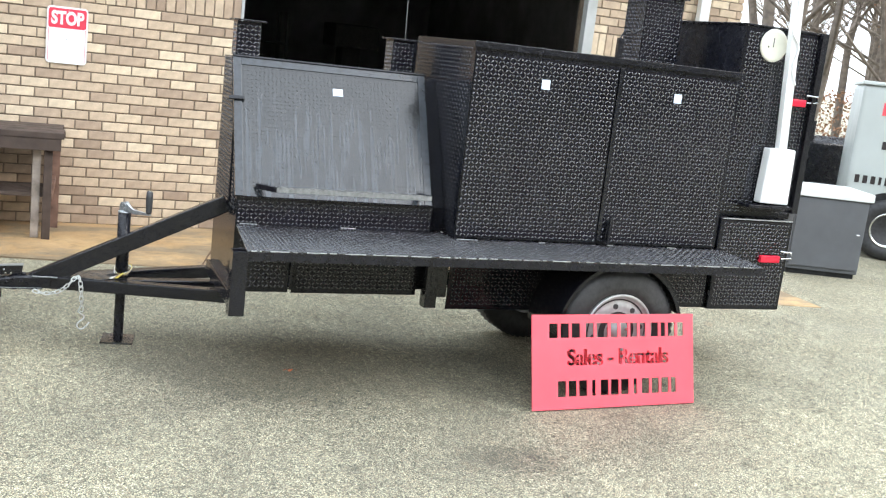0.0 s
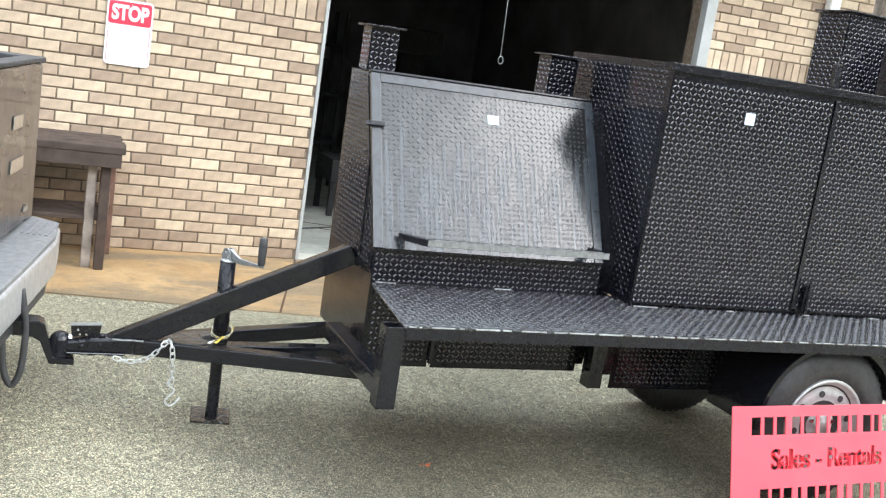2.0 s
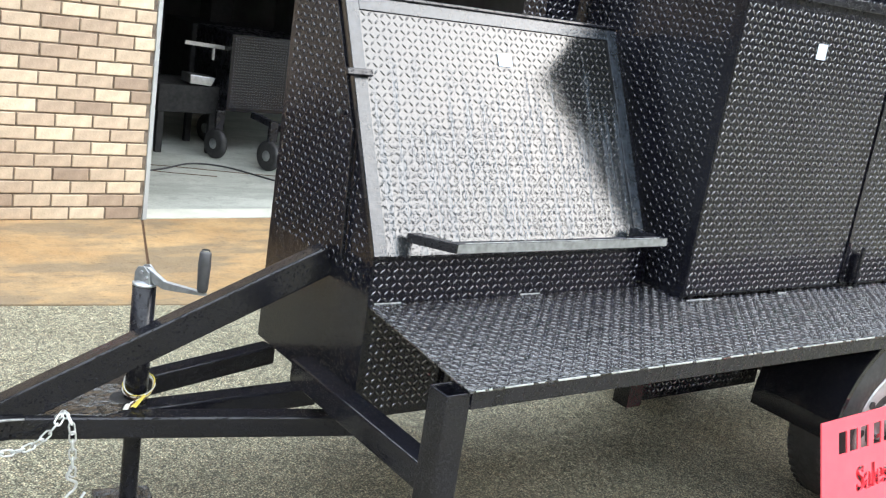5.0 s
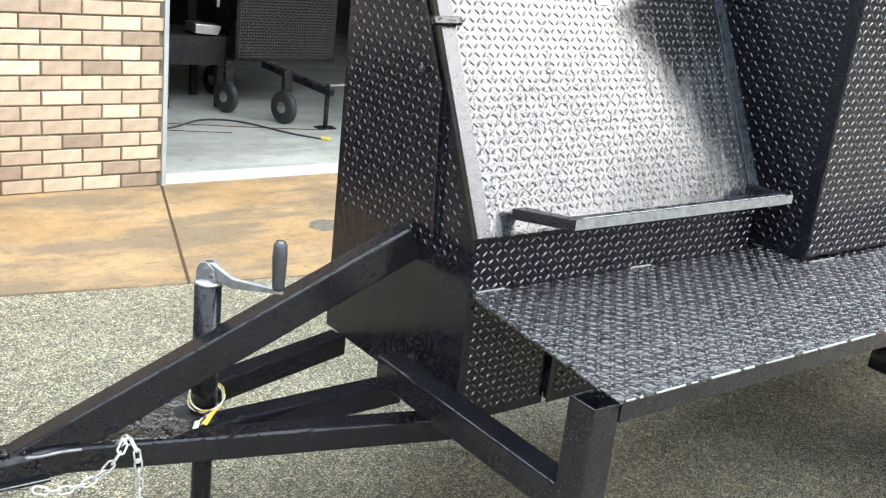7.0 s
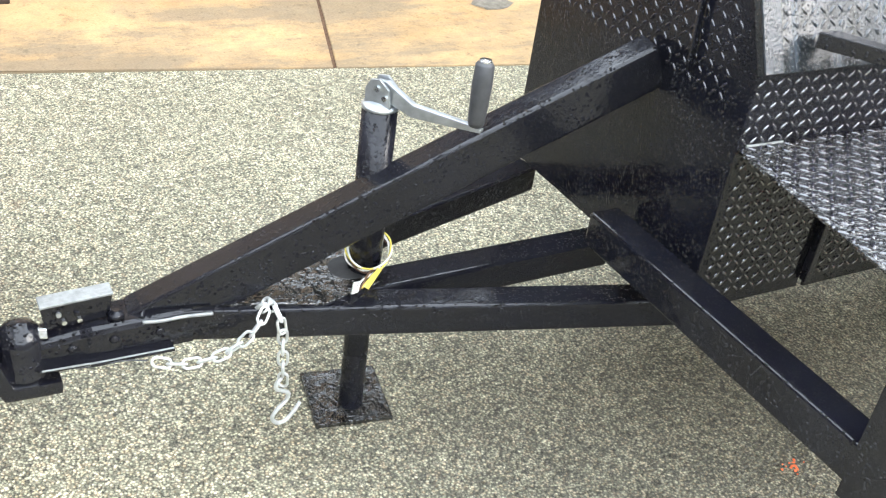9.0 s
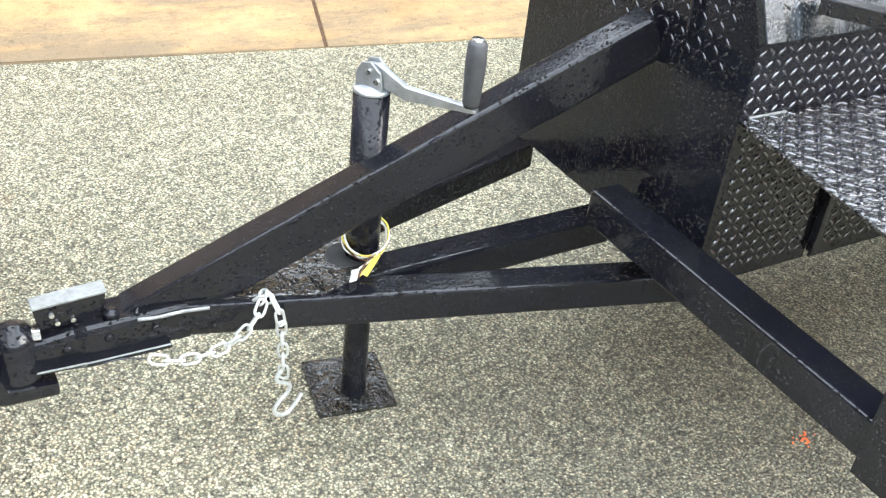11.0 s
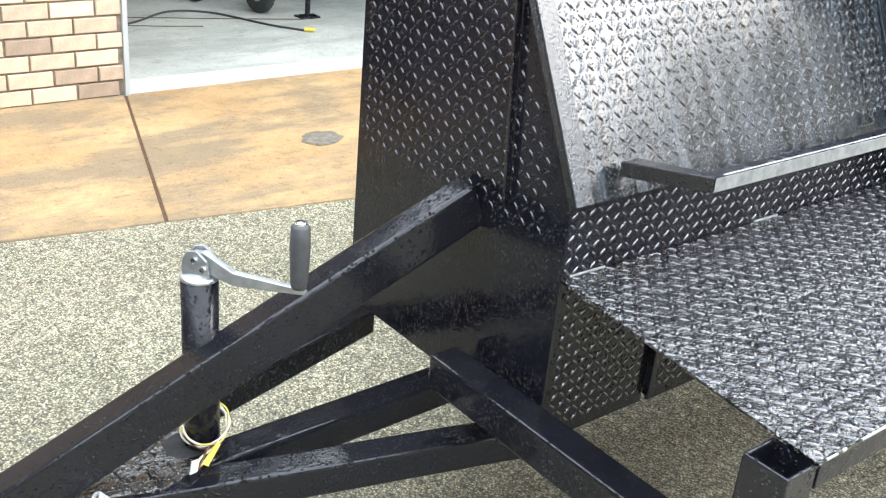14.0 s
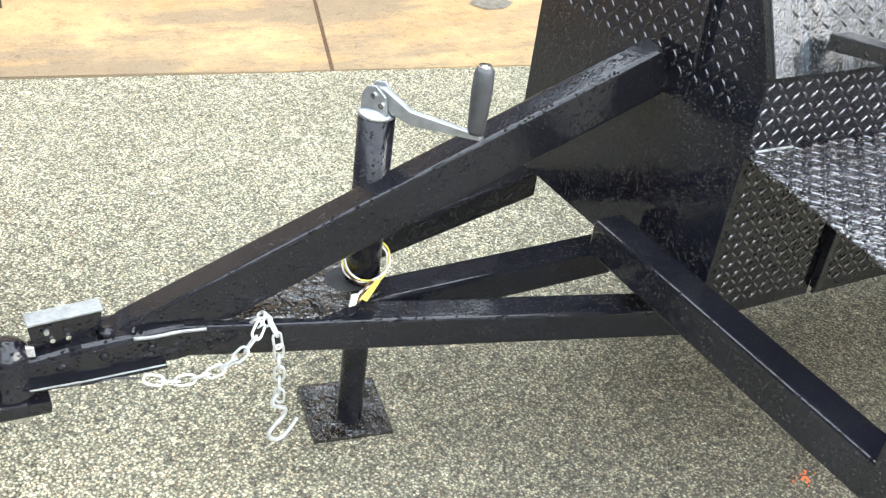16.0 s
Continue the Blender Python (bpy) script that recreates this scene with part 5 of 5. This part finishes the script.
part("cab_roof", prism([V(-4.0, -0.82, 1.302), V(-2.36, -0.82, 1.302), V(-2.5, -0.74, 1.86), V(-3.5, -0.74, 1.86)], V(0, 1.6, 0)), TRUCKPAINT, pk, bevel=0.04)
part("bonnet", box(-5.5, -4.62, -0.92, 0.92, 0.5, 1.12), TRUCKPAINT, pk, bevel=0.08)
for wx in (-1.25, -4.75):
    for s in (-1, 1):
        t_ = part("tyre", lathe([(0.2, 0.09), (0.22, 0.12), (0.33, 0.12), (0.375, 0.09), (0.38, 0.0), (0.375, -0.09), (0.33, -0.12), (0.2, -0.12)], (wx, s * 0.82, 0.381), (0, s, 0), 40), RUBBER, pk, smooth=True)
        part("rim", lathe([(0.0, 0.06), (0.09, 0.06), (0.17, 0.04), (0.2, 0.1), (0.215, 0.1), (0.2, -0.05)], (wx, s * 0.82, 0.381), (0, s, 0), 30), CHROME, t_, smooth=True)
bump_outline = [(-0.12, -0.98), (0.0, -0.90), (0.045, -0.6), (0.05, 0.0), (0.045, 0.6), (0.0, 0.90), (-0.12, 0.98), (-0.25, 0.98), (-0.25, -0.98)]
bmp = part("bumper", prism([V(x_, y_, 0.47) for x_, y_ in bump_outline], V(0, 0, 0.165)), SILVERPAINT, pk, "silver rear step bumper", bevel=0.02)
pad = prism([V(x_ * 0.96 - 0.006, y_ * 0.985, 0.637) for x_, y_ in bump_outline], V(0, 0, 0.022))
part("step_pad", pad, STEPPAD, bmp, "ribbed grey plastic step pad", bevel=0.006)
for i in range(5):
    part("pad_rib", box(-0.11 + i * 0.026, -0.098 + i * 0.026, 0.56, 0.87 - 0.012 * i, 0.659, 0.663), STEPPAD, bmp, bevel=0.001)
part("lower_valance", prism([V(x_ * 0.9 - 0.03, y_ * 0.95, 0.38) for x_, y_ in bump_outline], V(0, 0, 0.088)), GRIP, bmp, bevel=0.01)
part("tow_eye", wire([(-0.05 + 0.035 * math.cos(a), 0.90 + 0.02 * math.cos(a), 0.425 + 0.03 * math.sin(a)) for a in (2 * math.pi * i / 12 for i in range(12))], 0.007, closed=True), CHROME, bmp)
for z_, ww in ((1.17, 0.16), (0.98, 0.22)):
    part("badge", box(-0.128, -0.122, 0.36, 0.36 + ww, z_ - 0.03, z_ + 0.03), CHROME, pk, "small chrome badge", bevel=0.003)
part("badge", box(-0.128, -0.123, 0.66, 0.74, 0.735, 0.76), DULLZINC, pk, "small chrome badge", bevel=0.002)
part("receiver", box(-0.35, 0.0, -0.14, -0.06, 0.40, 0.47), GRIP, pk, bevel=0.004)
pk.matrix_world = Matrix.Translation((-1.315, 0.93, 0.0)) @ Matrix.Rotation(radians(-12.0), 4, "Z")

bm_ = prism([V(-1.42, 0.888, 0.385), V(-1.235, 0.888, 0.370), V(-1.205, 0.888, 0.352), V(-1.165, 0.888, 0.258), V(-1.068, 0.888, 0.254), V(-1.068, 0.888, 0.282), V(-1.148, 0.888, 0.286), V(-1.190, 0.888, 0.425), V(-1.215, 0.888, 0.438), V(-1.42, 0.888, 0.44)], V(0, 0.098, 0))
mount = thing("ball_mount", (-1.2, 0.937, 0.28), "black drop ball mount under the coupler", "hitch")
part("shank", bm_, PAINT, mount, bevel=0.006)
part("nut", rod((-1.112, 0.937, 0.222), (-1.112, 0.937, 0.253), 0.022, sides=6), CHROME, mount, "bright hex nut")
loop = thing("breakaway_cable", (-1.33, 0.85, 0.3), "black cable hanging in a loop from the hitch", "cable")
part("loop", wire(spline([(-1.322, 0.85, 0.58), (-1.345, 0.85, 0.44), (-1.335, 0.845, 0.26), (-1.302, 0.84, 0.185), (-1.270, 0.84, 0.25), (-1.262, 0.845, 0.42), (-1.285, 0.85, 0.58)], 6), 0.014), GRIP, loop, smooth=True)
part("knot", lathe([(0.0, 0.07), (0.035, 0.05), (0.055, 0.0), (0.045, -0.05), (0.0, -0.07)], (-1.335, 0.85, 0.57), (0.3, 0.2, 1), 12), STEPPAD, loop, smooth=True)

# ---------------------------------------------------------------- paint spots and small stones on the asphalt
spot = thing("paint_mark", (0.368, 0.43, 0.0), "small orange paint mark on the asphalt", "paint mark")
sm = bmesh.new()
rng = random.Random(9)
for i in range(26):
    a, r = rng.uniform(0, 6.28), rng.random() ** 0.7 * 0.026
    bmesh.ops.create_icosphere(sm, subdivisions=1, radius=rng.uniform(0.002, 0.0045), matrix=Matrix.Translation((0.368 + r * math.cos(a) * 1.3, 0.43 + r * math.sin(a), 0.0015)) @ Matrix.Diagonal((1, 1, 0.5, 1)))
part("spots", sm, ORANGE, spot)


# ---------------------------------------------------------------- winter trees beyond the yard
def tree(x, y, h, seed, lean=0.0):
    r = random.Random(seed)
    t = thing("bare_tree", (x, y, 0.0), "leafless winter tree with a few russet leaves", "tree", "trees beyond the yard")
    bm = bmesh.new()
    leaves_v, leaves_f = [], []

    def limb(p, d, length, rad, depth):
        n = 4
        pts = [p]
        for i in range(n):
            d = (d + Vector((r.uniform(-1, 1), r.uniform(-1, 1), r.uniform(-0.3, 0.5))) * (0.10 if depth == 0 else 0.2)).normalized()
            pts.append(pts[-1] + d * length / n)
        sides = 8 if depth == 0 else (5 if depth == 1 else 3)
        rings = []
        for i, q in enumerate(pts):
            rr = rad * (1 - 0.75 * i / n) + 0.004
            xa = d.cross(Vector((0.3, 0.9, 0.1))).normalized()
            ya = d.cross(xa)
            rings.append([bm.verts.new(q + (xa * math.cos(6.2832 * k / sides) + ya * math.sin(6.2832 * k / sides)) * rr) for k in range(sides)])
        for a, b in zip(rings, rings[1:]):
            for k in range(sides):
                bm.faces.new((a[k], a[(k + 1) % sides], b[(k + 1) % sides], b[k]))
        if depth < 3:
            for k in range((13, 7, 5)[depth]):
                f = r.uniform(0.22 if depth == 0 else 0.15, 1.0)
                q = pts[0].lerp(pts[-1], f) if depth else pts[min(n - 1, int(f * n))].lerp(pts[min(n, int(f * n) + 1)], f * n % 1)
                a = r.uniform(0, 6.2832)
                nd = (Vector((math.cos(a), math.sin(a), r.uniform(0.1, 0.9))) + d * 0.35).normalized()
                limb(q, nd, length * r.uniform(0.28, 0.48), rad * 0.36, depth + 1)
        elif r.random() < 0.35:
            for k in range(3):
                c = pts[-1] + Vector((r.uniform(-0.2, 0.2), r.uniform(-0.2, 0.2), r.uniform(-0.2, 0.1)))
                ux, uy = Vector((r.uniform(-1, 1), r.uniform(-1, 1), r.uniform(-1, 1))).normalized() * 0.03, Vector((r.uniform(-1, 1), r.uniform(-1, 1), r.uniform(-1, 1))).normalized() * 0.022
                b = len(leaves_v)
                leaves_v.extend([c - ux, c + uy, c + ux, c - uy])
                leaves_f.append((b, b + 1, b + 2, b + 3))

    limb(Vector((x, y, -0.05)), Vector((lean, 0, 1)).normalized(), h, h * 0.009 + 0.02, 0)
    part("trunk", bm, BARK, t, smooth=True)
    if leaves_f:
        tagged(part_mesh("crown", leaves_v, leaves_f, DEADLEAF, t, "sparse russet dead leaves"), kind="stuff")


rng = random.Random(21)
for i in range(26):
    d = 15 + i * 1.3 + rng.uniform(-0.8, 0.8)
    az = radians(rng.uniform(38.5, 50.0))
    tree(-1.1 + d * math.sin(az), -4.7 + d * math.cos(az), rng.uniform(8, 13), 50 + i, rng.uniform(-0.08, 0.08))


def hedge(name, lab, spots_, low, high, size, mat, seed):
    r = random.Random(seed)
    vs, fs = [], []
    for cx, cy, n in spots_:
        for _ in range(n):
            c = Vector((cx + r.gauss(0, 1.6), cy + r.gauss(0, 1.6), r.uniform(low, high)))
            u_ = Vector((r.uniform(-1, 1), r.uniform(-1, 1), r.uniform(-1, 1))).normalized() * size
            w_ = u_.cross(Vector((r.uniform(-1, 1), r.uniform(-1, 1), r.uniform(-1, 1)))).normalized() * size * 0.6
            b = len(vs)
            vs.extend([c - u_, c + w_, c + u_, c - w_])
            fs.append((b, b + 1, b + 2, b + 3))
    ob = part_mesh(name, vs, fs, mat, None, lab)
    return tagged(ob, category="undergrowth", kind="stuff")


hedge("undergrowth", "russet winter undergrowth beyond the yard", [(-1.1 + d * math.sin(radians(a)), -4.7 + d * math.cos(radians(a)), 420) for d in (26, 32, 38) for a in (38, 41, 44, 47, 50)], 0.0, 1.9, 0.05, DEADLEAF, 3)

# unseen woods that close the place, added to darken low reflections in the plates
woods_v, woods_f = [], []
N = 60
for i in range(N + 1):
    a = radians(165 + 230 * i / N)
    rr = 34
    top = 14.0 + 1.6 * math.sin(i * 1.7) + 1.4 * math.sin(i * 4.1) + 1.2 * math.sin(i * 0.6)
    woods_v += [(rr * math.cos(a), rr * math.sin(a), -0.1), (rr * math.cos(a), rr * math.sin(a), top), ((rr + 3) * math.cos(a), (rr + 3) * math.sin(a), top), ((rr + 3) * math.cos(a), (rr + 3) * math.sin(a), -0.1)]
for i in range(N):
    for k in range(4):
        j = (k + 1) % 4
        woods_f.append((4 * i + k, 4 * i + j, 4 * (i + 1) + j, 4 * (i + 1) + k))
tagged(part_mesh("backdrop_woods", woods_v, woods_f, simple("winter_woods", (0.26, 0.245, 0.215), 0.95, 0, 0.6, 0.6)), "unseen belt of winter woods added behind the yard to darken reflections", "woods", kind="structure")


# ---------------------------------------------------------------- bricks, last
BW, BH, MJ = 0.207, 0.0774, 0.010


def brick_mesh(w, h, seed):
    """A brick's front shell with chamfered arrises, its face on y = 0."""
    r = random.Random(seed)
    c = 0.0035
    j = lambda s=0.0012: r.uniform(-s, s)
    back = [(0, 0.03, 0), (w, 0.03, 0), (w, 0.03, h), (0, 0.03, h)]
    mid = [(0 + j(), c, 0 + j()), (w + j(), c, 0 + j()), (w + j(), c, h + j()), (0 + j(), c, h + j())]
    front = [(c + j(), j(0.0008), c + j()), (w - c + j(), j(0.0008), c + j()), (w - c + j(), j(0.0008), h - c + j()), (c + j(), j(0.0008), h - c + j())]
    f = [(8, 9, 10, 11)]
    for a, b in ((0, 4), (4, 8)):
        for i in range(4):
            k = (i + 1) % 4
            f.append((a + i, a + k, b + k, b + i))
    return back + mid + front, f


def brick_data(name, w, h, seed):
    v, f = brick_mesh(w, h, seed)
    me = bpy.data.meshes.new(name)
    me.from_pydata(v, [], f)
    me.materials.append(BRICK)
    return me


FULL = [brick_data("brick", BW - MJ, BH - MJ, s) for s in range(6)]
COURSES = 23
rng = random.Random(2)
joined_v, joined_f = [], []


def lay(wall, x0, x1, z, first, near):
    """One course from x0 to x1, with head joints at first + k * BW."""
    k = math.floor((x0 - first) / BW)
    while True:
        a, b = first + k * BW, first + (k + 1) * BW - MJ
        k += 1
        if a >= x1 - 0.02:
            break
        a2, b2 = max(a, x0), min(b, x1)
        if b2 - a2 < 0.02:
            continue
        y = WALL_Y + rng.uniform(-0.0015, 0.0015)
        if near(a2):
            ob = new("brick", FULL[rng.randrange(6)] if b2 - a2 > BW - MJ - 0.001 else brick_data("brick", b2 - a2, BH - MJ, k))
            ob.parent = wall
            ob.matrix_basis = pose(a2, y, z, 0, rng.uniform(-0.25, 0.25), 0)
        else:
            v, f = brick_mesh(b2 - a2, BH - MJ, k)
            n = len(joined_v)
            joined_v.extend([(p[0] + a2, p[1] + y, p[2] + z) for p in v])
            joined_f.extend([tuple(i + n for i in q) for q in f])


HEAD = -0.41
for c in range(56):
    if c < COURSES:
        z = FLOOR_Z + 0.004 + c * BH
    else:
        z = FLOOR_Z + 0.004 + COURSES * BH + 0.21 + (c - COURSES) * BH
    if z > 2.92:
        break
    first = HEAD + (BW / 2 if c % 2 else 0.0)
    lay(wall_w, -6.0, JAMB_L - 0.006, z, first, lambda a, c=c: c < COURSES and a > -2.0)
    lay(wall_e, JAMB_R + 0.022, WALL_END, z if c != COURSES else z - 0.21, first, lambda a: False)
# soldier course
for x0, x1, lift in ((-6.0, JAMB_L - 0.006, 0.0), (JAMB_R + 0.022, WALL_END, BH)):
    x = x0
    while x < x1 - 0.05:
        v, f = brick_mesh(BH - MJ, 0.2, int(x * 100))
        n = len(joined_v)
        joined_v.extend([(p[0] + x, p[1] + WALL_Y, p[2] + FLOOR_Z + 0.004 + COURSES * BH + lift) for p in v])
        joined_f.extend([tuple(i + n for i in q) for q in f])
        x += BH
rest = part_mesh("brick_courses", joined_v, joined_f, BRICK_FAR, wall_w, "further tan brick courses")
tagged(rest, kind="stuff")
